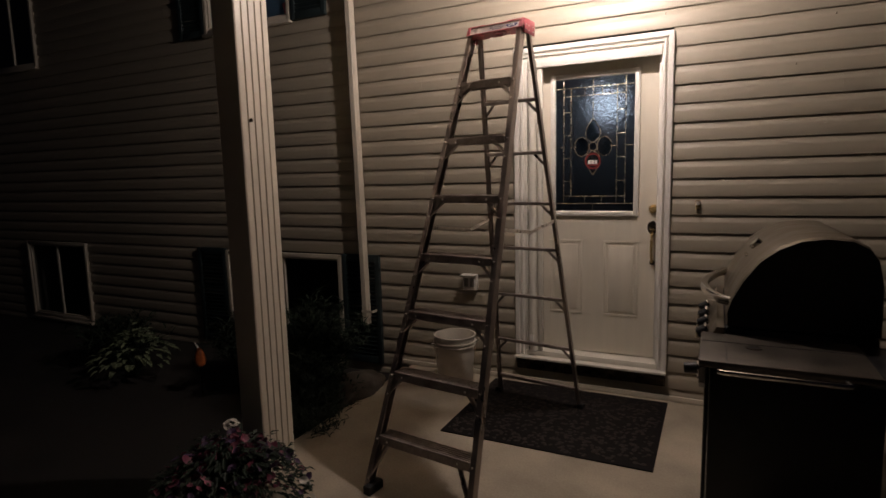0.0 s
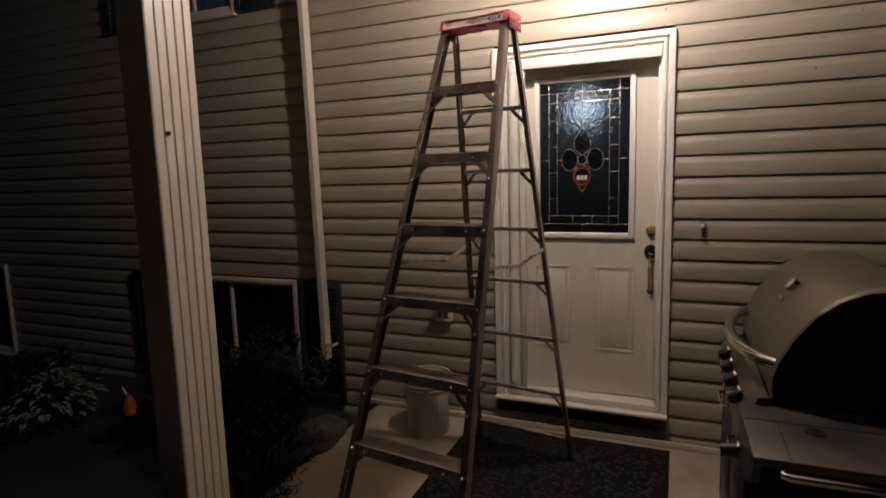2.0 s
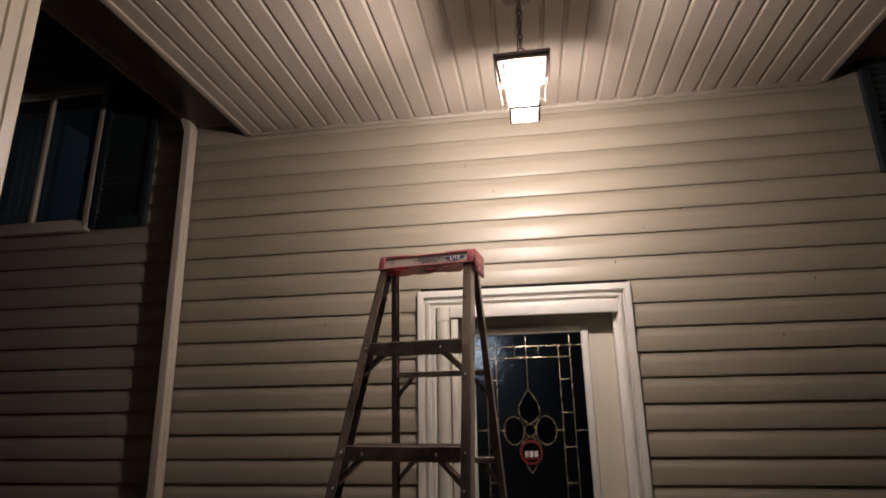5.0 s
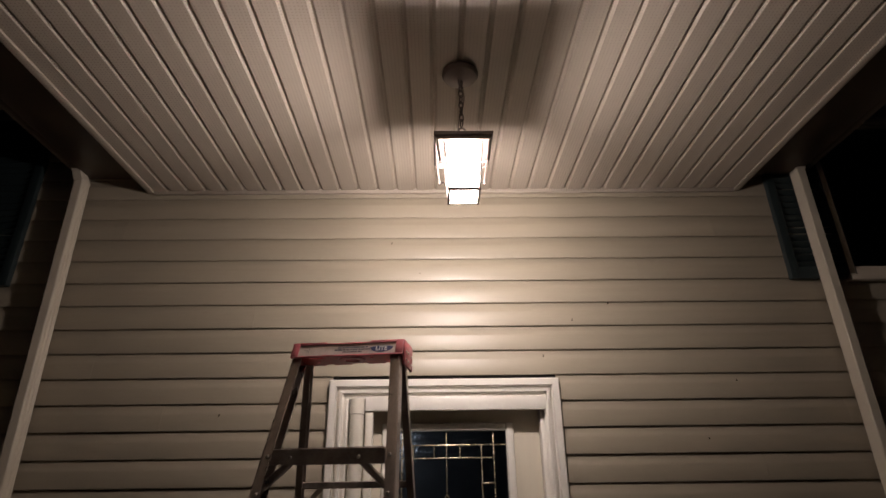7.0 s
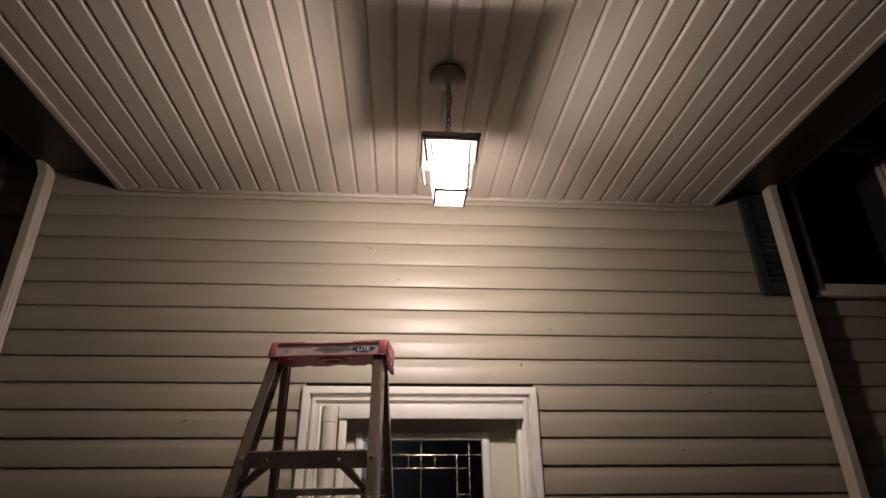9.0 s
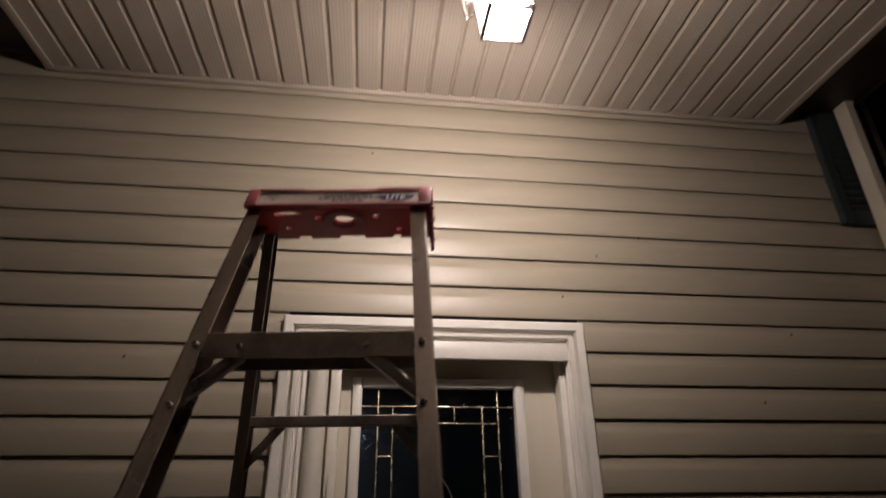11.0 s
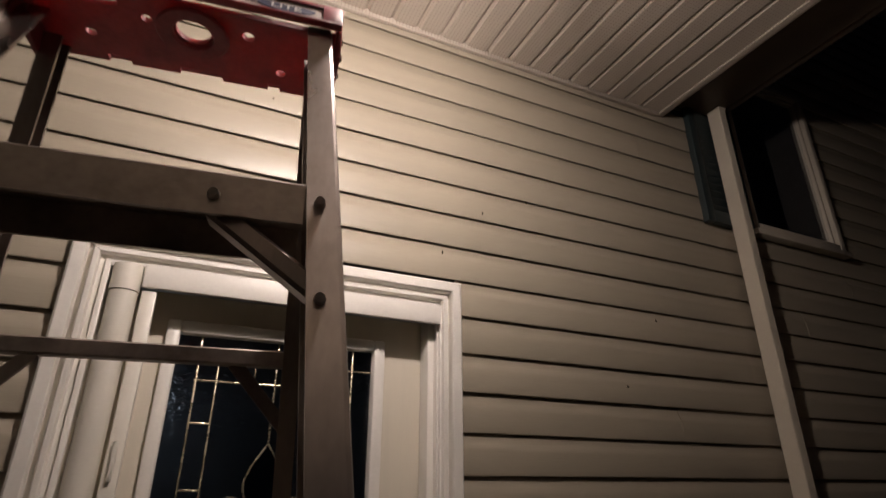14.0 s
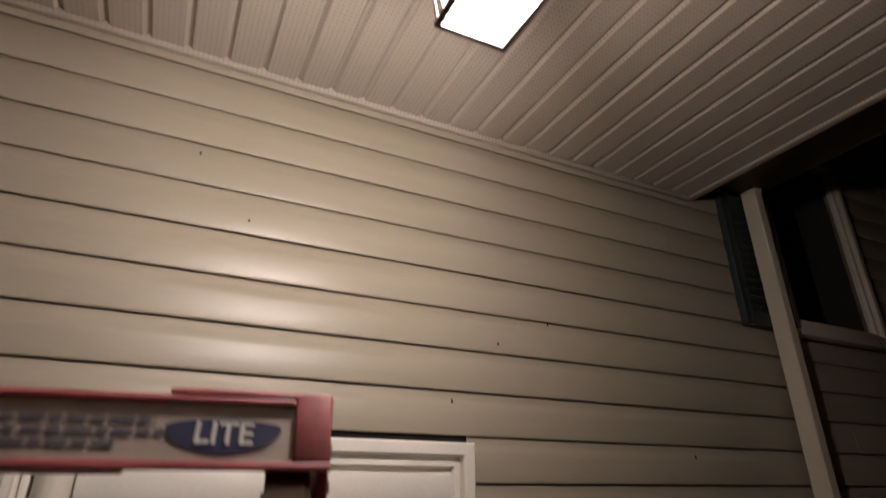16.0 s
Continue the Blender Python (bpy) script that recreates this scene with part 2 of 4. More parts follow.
def lathe(bm, rows, n=32, centre=(0, 0, 0)):
    """Adds a turned surface through rows of (radius, height) to bm."""
    rings = []
    for r, z in rows:
        rings.append([bm.verts.new((centre[0] + r * math.cos(a), centre[1] + r * math.sin(a), centre[2] + z)) for a in (2 * math.pi * k / n for k in range(n))])
    for a, b in zip(rings, rings[1:]):
        for k in range(n):
            bm.faces.new((a[k], a[(k + 1) % n], b[(k + 1) % n], b[k]))
    return bm


def sweep(bm, prof, axis, a, b):
    """Adds the prism of a closed outline between a and b along axis: x (outline in y, z), y (x, z) or z (x, y)."""
    put = {"x": lambda s, u, v: (s, u, v), "y": lambda s, u, v: (u, s, v), "z": lambda s, u, v: (u, v, s)}[axis]
    r0 = [bm.verts.new(put(a, u, v)) for u, v in prof]
    r1 = [bm.verts.new(put(b, u, v)) for u, v in prof]
    n = len(prof)
    for k in range(n):
        bm.faces.new((r0[k], r0[(k + 1) % n], r1[(k + 1) % n], r1[k]))
    bm.faces.new(r0[::-1])
    bm.faces.new(r1)
    bmesh.ops.recalc_face_normals(bm, faces=bm.faces)
    return bm


def shape(outline, holes, depth):
    """A flat plate in x, y with holes, depth thick, as a bmesh."""
    cu = bpy.data.curves.new("plate", "CURVE")
    cu.dimensions, cu.fill_mode, cu.extrude = "2D", "BOTH", depth / 2
    for ring in (outline, *holes):
        sp = cu.splines.new("POLY")
        sp.points.add(len(ring) - 1)
        for pt, (x, y) in zip(sp.points, ring):
            pt.co = (x, y, 0, 1)
        sp.use_cyclic_u = True
    ob = bpy.data.objects.new("plate", cu)
    me = bpy.data.meshes.new_from_object(ob)
    bm = bmesh.new()
    bm.from_mesh(me)
    bpy.data.objects.remove(ob)
    bpy.data.curves.remove(cu)
    bpy.data.meshes.remove(me)
    return bm


def oval(cx, cy, rx, ry, n=20):
    return [(cx + rx * math.cos(2 * math.pi * k / n), cy + ry * math.sin(2 * math.pi * k / n)) for k in range(n)]


def finish(bm, name, material, smooth=None):
    me = bpy.data.meshes.new(name)
    bmesh.ops.recalc_face_normals(bm, faces=bm.faces)
    if smooth:
        for f in bm.faces:
            f.smooth = True
        for e in bm.edges:
            if len(e.link_faces) == 2 and e.calc_face_angle(0) > radians(smooth):
                e.smooth = False
    bm.to_mesh(me)
    bm.free()
    me.materials.append(material)
    return me


def part(name, bm, material, parent, label="", smooth=35):
    """Links a bmesh as one mesh object under a thing or a part."""
    ob = new(name, finish(bm, name, material, smooth))
    ob.parent = parent
    return tagged(ob, label)


def thing(name, label, category, place=(0, 0, 0), turn=0.0, group="", kind=""):
    """An empty at a thing's base, which carries its parts."""
    ob = new(name)
    ob.empty_display_size = 0.1
    ob.matrix_basis = pose(*place, 0, 0, turn)
    return tagged(ob, label, category, group, kind)


def solid(name, bm, material, label, category, kind="", smooth=35, group=""):
    """A thing or a piece of the setting of one mesh, built in the world's place."""
    return tagged(new(name, finish(bm, name, material, smooth)), label, category, group, kind)


# ---- ground, slab, house shell ----
bm = bmesh.new()
N = 60
ticks = [-400, -120, -50] + [-20 + 0.5 * k for k in range(N)] + [14, 40, 120, 400]
grid = [[bm.verts.new((x, y, -0.10 + (0.03 * noise.noise((x * 0.8, y * 0.8, 0)) if abs(x) < 25 else 0))) for x in ticks] for y in ticks]
for i in range(len(ticks) - 1):
    for j in range(len(ticks) - 1):
        bm.faces.new((grid[i][j], grid[i][j + 1], grid[i + 1][j + 1], grid[i + 1][j]))
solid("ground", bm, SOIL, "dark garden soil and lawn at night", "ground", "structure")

slab = thing("floor", "worn beige concrete porch slab", "floor", kind="structure")
for y0, y1 in ((-2.5, 0.2), (0.206, WALL + 0.02)):
    part("slab_section", boxes((-2.31, 1.2, y0, y1, -0.16, 0.0), bevel=0.008), CONCRETE, slab)

HOLES = [(-1.41, -0.40, 0.14, 2.34), (-4.32, -3.36, 2.83, 3.75), (-4.27, -2.96, -0.02, 0.86), (1.086, 1.723, 2.840, 3.75), (-7.55, -6.43, -0.02, 0.86), (-7.9, -6.95, 2.83, 3.75)]


def cut(x0, x1, z0, z1):
    """The stretches of x0..x1 that no opening takes between z0 and z1."""
    spans = [(x0, x1)]
    for a, b, c, d in HOLES:
        if z0 < d - 0.01 and z1 > c + 0.01:
            spans = [t for s, e in spans for t in ((s, min(e, a)), (max(s, b), e)) if t[1] - t[0] > 0.01]
    return spans


wall = thing("wall_north", "beige vinyl lap-sided house wall", "wall", kind="structure")
bm = bmesh.new()
levels = sorted({-0.3, 6.2, *(h[2] for h in HOLES), *(h[3] for h in HOLES)})
for z0, z1 in zip(levels, levels[1:]):
    for a, b in cut(-10.0, 6.0, z0, z1):
        box(bm, a, b, WALL + 0.002, WALL + 0.20, z0, z1)
part("sheathing", bm, plain("sheathing", (0.02, 0.018, 0.016), 0.9), wall)

# ---- porch ceiling and eaves ----
X0, X1, CEIL, FRONT = -2.40, 0.628, 3.320, 1.62
bm = bmesh.new()
prof = [(X0, CEIL)]
for k in range(30):
    x = -2.311 + k * 0.0974
    prof += [(x - 0.0115, CEIL), (x - 0.002, CEIL + 0.011), (x + 0.002, CEIL + 0.011), (x + 0.0115, CEIL)]
prof += [(X1, CEIL), (X1, CEIL + 0.03), (X0, CEIL + 0.03)]
sweep(bm, prof, "y", FRONT, WALL - 0.016)
solid("ceiling", bm, SOFFIT, "beige grooved vinyl soffit boards of the porch ceiling", "ceiling", "structure", smooth=None)
edge = thing("ceiling_trim", "beige J-channel round the porch ceiling", "trim", kind="structure")
part("side_channel", boxes((X0 - 0.022, X0 + 0.012, FRONT, WALL - 0.016, CEIL - 0.008, CEIL + 0.034), bevel=0.003), SOFFIT, edge)
part("side_channel", boxes((X1 - 0.012, X1 + 0.022, FRONT, WALL - 0.016, CEIL - 0.008, CEIL + 0.034), bevel=0.003), SOFFIT, edge)
part("wall_channel", boxes((X0 + 0.012, X1 - 0.012, WALL - 0.034, WALL - 0.016, CEIL - 0.016, CEIL + 0.02), bevel=0.003), SOFFIT, edge)
roof = thing("porch_roof", "dark brown porch roof with eaves and gutters", "roof", kind="structure")
part("deck", boxes((X0 - 0.40, X1 + 0.40, FRONT - 0.2, WALL - 0.02, 3.52, 3.60)), EAVE, roof)
for side, xa, xb in ((-1, X0 - 0.34, X0 - 0.024), (1, X1 + 0.024, X1 + 0.34)):
    part("eave_board", boxes((xa, xb, FRONT - 0.1, WALL - 0.02, 3.40, 3.43), bevel=0.004), EAVE, roof)
    x = X0 - 0.40 if side < 0 else X1 + 0.34
    part("gutter", boxes((x, x + 0.06, FRONT - 0.1, WALL - 0.02, 3.41, 3.515), bevel=0.01), EAVE, roof)
part("front_beam", boxes((X0, X1, FRONT - 0.12, FRONT, 3.02, 3.50), bevel=0.01), DOWNPIPE, roof, "beige clad front beam")


def downpipe(x0, x1, zt, zb, name="downspout"):
    y0, y1 = WALL - 0.110, WALL - 0.047
    t = thing(name, "beige enamelled rectangular downspout against the wall", "downspout", group="downspouts")
    w = x1 - x0
    ribs = [(x0, y1), (x0, y0 + 0.004), (x0 + 0.004, y0)]
    ribs += [(x1 - 0.004, y0), (x1, y0 + 0.004)]
    for k in (0.3, 0.62):
        y = y0 + 0.07 * k
        ribs += [(x1, y), (x1 - 0.004, y + 0.004), (x1 - 0.004, y + 0.009), (x1, y + 0.013)]
    ribs += [(x1, y1)]
    part("pipe", sweep(bmesh.new(), ribs, "z", zb, zt), DOWNPIPE, t, smooth=None)
    part("elbow", beam(bmesh.new(), ((x0 + x1) / 2, (y0 + y1) / 2, zt - 0.01), ((x0 + x1) / 2 + (0.04 if x0 > 0 else -0.04), (y0 + y1) / 2 - 0.01, zt + 0.10), (1, 0, 0), w * 0.96, 0.066), DOWNPIPE, t)
    for z in (zb + 0.10,):
        part("strap", boxes((x0 - 0.004, x1 + 0.06, y0 - 0.003, y0 - 0.0005, z, z + 0.022), (x1 + 0.058, x1 + 0.06, y0 - 0.003, WALL - 0.014, z, z + 0.022)), DOWNPIPE, t)
    return t


left_pipe = downpipe(-2.704, -2.660, 3.40, 0.36)
left_pipe.matrix_basis = pose(0, 0, 0, 0, -0.9, 0)
downpipe(0.922, 0.966, 3.40, 0.10)

# ---- porch post ----
post = thing("porch_post", "square fluted beige porch post with one dark screw", "post", (-2.196, 1.955, 0))
f = 0.108
prof = [(-0.07, -f), (0.066, -f)]
edge_pts = [(0.07, -f + 0.006)]
for k in range(1, 5):
    y = -f + 0.216 * k / 5
    edge_pts += [(0.07, y - 0.006), (0.064, y - 0.002), (0.064, y + 0.002), (0.07, y + 0.006)]
edge_pts += [(0.07, f - 0.006), (0.066, f)]
prof += edge_pts + [(-0.07, f)]
part("shaft", sweep(bmesh.new(), prof, "z", 0.0, 3.30), DOWNPIPE, post, smooth=None)
part("screw", cyl(bmesh.new(), (0.068, -0.052, 1.792), (0.078, -0.052, 1.792), 0.009), BRONZE, post, "dark screw head")

# ---- hanging lantern ----
LX, LY = -0.847, 2.785
lantern = thing("hanging_lantern", "lit square tapered metal porch lantern on a chain", "lamp", (LX, LY, 0))
bm = bmesh.new()
lathe(bm, [(0.001, 3.319), (0.066, 3.319), (0.068, 3.309), (0.060, 3.297), (0.03, 3.289), (0.001, 3.287)], 32)
part("canopy", bm, LANTERN, lantern, "round ceiling canopy")
for k in range(8):
    z = 3.276 - 0.0262 * k
    a = (k % 2) * math.pi / 2 + 0.5
    ring = [(0.0085 * math.cos(b) * math.cos(a), 0.0085 * math.cos(b) * math.sin(a), z + 0.0175 * math.sin(b)) for b in (2 * math.pi * i / 12 for i in range(13))]
    part("chain_link", tube(bmesh.new(), ring, 0.0022, 6), LANTERN, lantern)
ring = [(0.014 * math.cos(b), 0, 3.057 + 0.014 * math.sin(b)) for b in (2 * math.pi * i / 16 for i in range(17))]
part("top_ring", tube(bmesh.new(), ring, 0.0028, 8), LANTERN, lantern)
wire = [(0.012 * math.sin(5 * u), 0.008 * math.cos(4 * u), 3.290 - 0.24 * u) for u in (i / 12 for i in range(13))]
part("wire", tube(bmesh.new(), wire, 0.0018, 6), LANTERN, lantern)
part("cap_plate", boxes((-0.100, 0.100, -0.100, 0.100, 2.978, 2.993), (-0.074, 0.074, -0.074, 0.074, 2.993, 3.008), (-0.02, 0.02, -0.02, 0.02, 3.008, 3.046), bevel=0.004), LANTERN, lantern, "flat square lantern roof")
TOP, BOT, ZT, ZB = 0.066, 0.050, 2.977, 2.798
HOOD = 0.093
part("hood_rail", boxes((-HOOD, HOOD, -HOOD, -HOOD + 0.008, ZT - 0.014, ZT), (-HOOD, HOOD, HOOD - 0.008, HOOD, ZT - 0.014, ZT), (-HOOD, -HOOD + 0.008, -HOOD + 0.008, HOOD - 0.008, ZT - 0.014, ZT), (HOOD - 0.008, HOOD, -HOOD + 0.008, HOOD - 0.008, ZT - 0.014, ZT)), LANTERN, lantern)
for sx in (-1, 1):
    for sy in (-1, 1):
        bm = beam(bmesh.new(), (sx * (HOOD - 0.004), sy * (HOOD - 0.004), ZT - 0.012), (sx * (HOOD - 0.014), sy * (HOOD - 0.014), ZT - 0.090), (1, 0, 0), 0.008, 0.008)
        beam(bm, (sx * (HOOD - 0.013), sy * (HOOD - 0.013), ZT - 0.086), (sx * (TOP - 0.004), sy * (TOP - 0.004), ZT - 0.086), (0, 0, 1), 0.006, 0.006)
        part("hood_leg", bm, LANTERN, lantern)
        part("corner_bar", beam(bmesh.new(), (sx * TOP, sy * TOP, ZT), (sx * BOT, sy * BOT, ZB), (1, 0, 0), 0.005, 0.005), LANTERN, lantern)
part("bottom_frame", boxes((-BOT - 0.004, BOT + 0.004, -BOT - 0.004, -BOT + 0.003, ZB - 0.004, ZB + 0.004), (-BOT - 0.004, BOT + 0.004, BOT - 0.003, BOT + 0.004, ZB - 0.004, ZB + 0.004), (-BOT - 0.004, -BOT + 0.003, -BOT + 0.003, BOT - 0.003, ZB - 0.004, ZB + 0.004), (BOT - 0.003, BOT + 0.004, -BOT + 0.003, BOT - 0.003, ZB - 0.004, ZB + 0.004)), LANTERN, lantern)
t, b = 0.062, 0.044
for sx, sy in ((0, -1), (0, 1), (-1, 0), (1, 0)):
    bm = bmesh.new()
    vs = []
    for r, z in ((t, ZT - 0.018), (b, ZB + 0.008)):
        for s in (-1, 1):
            vs.append(bm.verts.new((sx * r + sy * s * (r - 0.002), sy * r + sx * s * (r - 0.002), z)))
    bm.faces.new((vs[0], vs[1], vs[3], vs[2]))
    part("lit_pane", bm, PANE_GLOW if sx == 0 else PANE_SIDE if sx > 0 else PANE_LEFT, lantern, "glowing frosted pane")
bm = bmesh.new()
vs = [bm.verts.new((x, y, ZB + 0.004)) for x, y in ((-b, -b), (b, -b), (b, b), (-b, b))]
bm.faces.new(vs)
part("lit_base", bm, PANE_BASE, lantern, "glowing bottom pane")
part("socket", cyl(bmesh.new(), (0, 0, 2.906), (0, 0, 2.977), 0.017, n=20), LANTERN, lantern)
bm = bmesh.new()
bmesh.ops.create_uvsphere(bm, u_segments=20, v_segments=12, radius=0.030)
bmesh.ops.transform(bm, matrix=Matrix.Translation((0, 0, 2.868)) @ Matrix.Diagonal((1, 1, 1.25, 1)), verts=bm.verts)
part("bulb", bm, BULB, lantern, "bright frosted bulb")

# ---- entrance door ----
DX0, DX1, DY = -1.330, -0.462, 3.785
casing = thing("door_casing", "white painted moulded door casing", "door frame", kind="structure")


def moulding(x0, x1, z0, z1, side):
    """One leg of the casing: a stepped, grooved moulding, mitred at the upper corners."""
    bm = bmesh.new()
    w = 0.0715
    prof = [(0, 0.006), (0, 0.036), (0.005, 0.040), (w - 0.042, 0.040), (w - 0.039, 0.034), (w - 0.039, 0.010), (w - 0.026, 0.010), (w - 0.026, 0.030), (w - 0.024, 0.032), (w - 0.014, 0.032), (w - 0.012, 0.028), (w - 0.011, 0.010), (w, 0.010), (w, 0.006)]
    if side == "top":
        sweep(bm, [(WALL - d, z1 - u) for u, d in prof], "x", x0, x1)
        for v in bm.verts:
            v.co.x += (z1 - v.co.z + 0.0004) * (1 if v.co.x < (x0 + x1) / 2 else -1)
    else:
        o, s = (x0, 1) if side == "left" else (x1, -1)
        sweep(bm, [(o + s * u, WALL - d) for u, d in prof], "z", z0, z1)
        for v in bm.verts:
            if v.co.z > z0 + 0.1:
                v.co.z -= abs(v.co.x - o) + 0.0004
    return bm


CX0, CX1 = -1.4195, -0.3935
part("side_moulding", moulding(CX0, CX0 + 0.072, 0.20, 2.350, "left"), TRIM, casing, smooth=None)
part("side_moulding", moulding(CX1 - 0.072, CX1, 0.20, 2.350, "right"), TRIM, casing, smooth=None)
part("head_moulding", moulding(CX0, CX1, 2.2785, 2.350, "top"), TRIM, casing, smooth=None)
part("jamb", boxes((DX0 - 0.016, DX0 - 0.003, WALL - 0.02, 3.88, 0.24, 2.27), bevel=0.002), TRIM, casing)
part("jamb", boxes((DX1 + 0.003, DX1 + 0.016, WALL - 0.02, 3.88, 0.24, 2.27), bevel=0.002), TRIM, casing)
part("jamb_head", boxes((DX0 - 0.016, DX1 + 0.016, WALL - 0.018, 3.88, 2.262, 2.279), bevel=0.002), TRIM, casing)
part("door_stop", boxes((DX1 - 0.018, DX1 + 0.002, WALL + 0.02, DY - 0.006, 0.26, 2.243), bevel=0.003), TRIM, casing)
part("sill", boxes((CX0, CX1, WALL - 0.075, 3.90, 0.182, 0.199), (DX0 - 0.012, DX1 + 0.012, WALL - 0.02, 3.90, 0.1995, 0.238), bevel=0.004), SCREEN, casing, "worn cream threshold")
part("sill_skirt", boxes((CX0 + 0.01, CX1 - 0.01, WALL - 0.045, WALL - 0.012, 0.10, 0.180), bevel=0.003), BRONZE, casing, "dark skirt board under the sill")

screen = thing("retractable_screen", "cream retractable insect screen cassette on the door casing", "screen")
part("head_cassette", boxes((DX0 + 0.072, DX1 + 0.001, WALL - 0.036, WALL - 0.020, 2.213, 2.275), bevel=0.005), TRIM, screen)
bm = bmesh.new()
cyl(bm, (DX0 + 0.036, WALL - 0.012, 0.24), (DX0 + 0.036, WALL - 0.012, 2.200), 0.031, n=24)
part("roll_tube", bm, SCREEN, screen)
bm = bmesh.new()
cyl(bm, (DX0 + 0.036, WALL - 0.012, 2.202), (DX0 + 0.036, WALL - 0.012, 2.268), 0.034, n=24)
part("end_cap", bm, SCREEN, screen)
part("pull_bar", boxes((DX0 + 0.075, DX0 + 0.108, WALL - 0.024, WALL + 0.004, 0.245, 2.210), bevel=0.003), SCREEN, screen)
part("pull_handle", boxes((DX0 + 0.086, DX0 + 0.096, WALL - 0.036, WALL - 0.025, 1.78, 1.86), bevel=0.002), SCREEN, screen)
part("bottom_catch", boxes((DX0 + 0.02, DX0 + 0.05, WALL - 0.052, WALL - 0.044, 0.29, 0.36), bevel=0.002), TRIM, screen)

GX0, GX1, GZ0, GZ1 = -1.154, -0.631, 1.243, 2.136
door = thing("door_1", "cream panelled entrance door, closed, with leaded glass", "door", kind="structure")
bm = bmesh.new()
e = 0.03
PANELS = [(-1.200, -0.968, 0.515, 1.040), (-0.822, -0.592, 0.515, 1.040)]
box(bm, DX0, GX0 - e, DY, DY + 0.045, 0.245, 2.242)
box(bm, GX1 + e, DX1, DY, DY + 0.045, 0.245, 2.242)
box(bm, GX0 - e, GX1 + e, DY, DY + 0.045, GZ1 + e, 2.242)
box(bm, GX0 - e, GX1 + e, DY, DY + 0.045, 0.245, GZ0 - e)
part("slab", bm, DOOR, door)
for x0, x1, z0, z1 in PANELS:
    bm = boxes((x0, x1, DY - 0.0042, DY - 0.0005, z0, z0 + 0.014), (x0, x1, DY - 0.0042, DY - 0.0005, z1 - 0.014, z1), (x0, x0 + 0.014, DY - 0.0042, DY - 0.0005, z0 + 0.0145, z1 - 0.0145), (x1 - 0.014, x1, DY - 0.0042, DY - 0.0005, z0 + 0.0145, z1 - 0.0145), bevel=0.004)
    box(bm, x0 + 0.032, x1 - 0.032, DY - 0.0045, DY - 0.0005, z0 + 0.032, z1 - 0.032, bevel=0.004)
    part("raised_panel", bm, DOOR, door)
lite = part("glass_frame", boxes((GX0 - 0.034, GX0, DY - 0.022, DY + 0.02, GZ0 - 0.034, GZ1 + 0.034), (GX1, GX1 + 0.034, DY - 0.022, DY + 0.02, GZ0 - 0.034, GZ1 + 0.034), (GX0, GX1, DY - 0.0215, DY + 0.02, GZ1, GZ1 + 0.034), (GX0, GX1, DY - 0.0215, DY + 0.02, GZ0 - 0.034, GZ0), bevel=0.008), TRIM, door)
pane = part("pane", boxes((GX0, GX1, DY + 0.006, DY + 0.012, GZ0, GZ1)), GLASS_TEX, lite, "bluish textured glass")
pane.visible_shadow = False


def gx(u):
    return GX0 + u * (GX1 - GX0)


def gz(v):
    return GZ1 - v * (GZ1 - GZ0)


def came(u0, v0, u1, v1, mat=CAME):
    w = 0.0027
    part("lead_came", boxes((min(gx(u0), gx(u1)) - w, max(gx(u0), gx(u1)) + w, DY + 0.001, DY + 0.0055, min(gz(v0), gz(v1)) - w, max(gz(v0), gz(v1)) + w), bevel=0.0016), mat, lite)


for u0, v0, u1, v1 in ((0, .067, 1, .067), (0, .943, 1, .943), (.1, .128, .89, .128), (.1, .887, .89, .887), (.105, .0, .105, .943), (.2, .067, .2, .887), (.785, .067, .785, .943), (.89, .0, .89, .945)):
    came(u0, v0, u1, v1)
for v in (.246, .42, .594, .77):
    came(.105, v, .2, v)
    came(.79, v, .89, v)
for u in (.38, .6):
    came(u, .067, u, .128)
    came(u, .887, u, .943)
for u0, u1 in ((0, .105), (.2, .27), (.70, .79), (.89, 1.0)):
    came(u0, .51, u1, .51)
came(.485, .945, .485, 1.0)
came(.485, 0, .485, .29)
cx, cz = gx(.485), gz(.51)
for dx, rx, rz in ((-0.076, 0.048, 0.064), (0.076, 0.048, 0.064), (0, 0.027, 0.027)):
    ring = [(cx + dx + rx * math.cos(a), DY + 0.003, cz + rz * math.sin(a)) for a in (2 * math.pi * i / 24 for i in range(25))]
    part("ring_came", tube(bmesh.new(), ring, 0.0030, 6), CAME, lite)
    part("bevelled_pane", sweep(bmesh.new(), [(x, z) for x, y, z in ring[:-1]], "y", DY + 0.0045, DY + 0.0056), GLASS_BEVEL, lite, smooth=None)
for s in (1, -1):
    pts = [(cx + 0.052 * math.sin(math.pi * u ** 0.8) * (1.08 - 0.3 * u), DY + 0.003, cz + s * (0.027 + 0.165 * u)) for u in (i / 12 for i in range(13))]
    pts2 = [(2 * cx - x, y, z) for x, y, z in pts]
    part("petal_came", tube(bmesh.new(), pts, 0.0030, 6), CAME, lite)
    part("petal_came", tube(bmesh.new(), pts2, 0.0030, 6), CAME, lite)
    part("bevelled_pane", sweep(bmesh.new(), [(x, z) for x, y, z in pts + pts2[-2:0:-1]], "y", DY + 0.0045, DY + 0.0056), GLASS_BEVEL, lite, smooth=None)
sticker = thing("security_sticker", "red and white warning sticker on the door glass", "sticker")
bm = bmesh.new()
n = 32
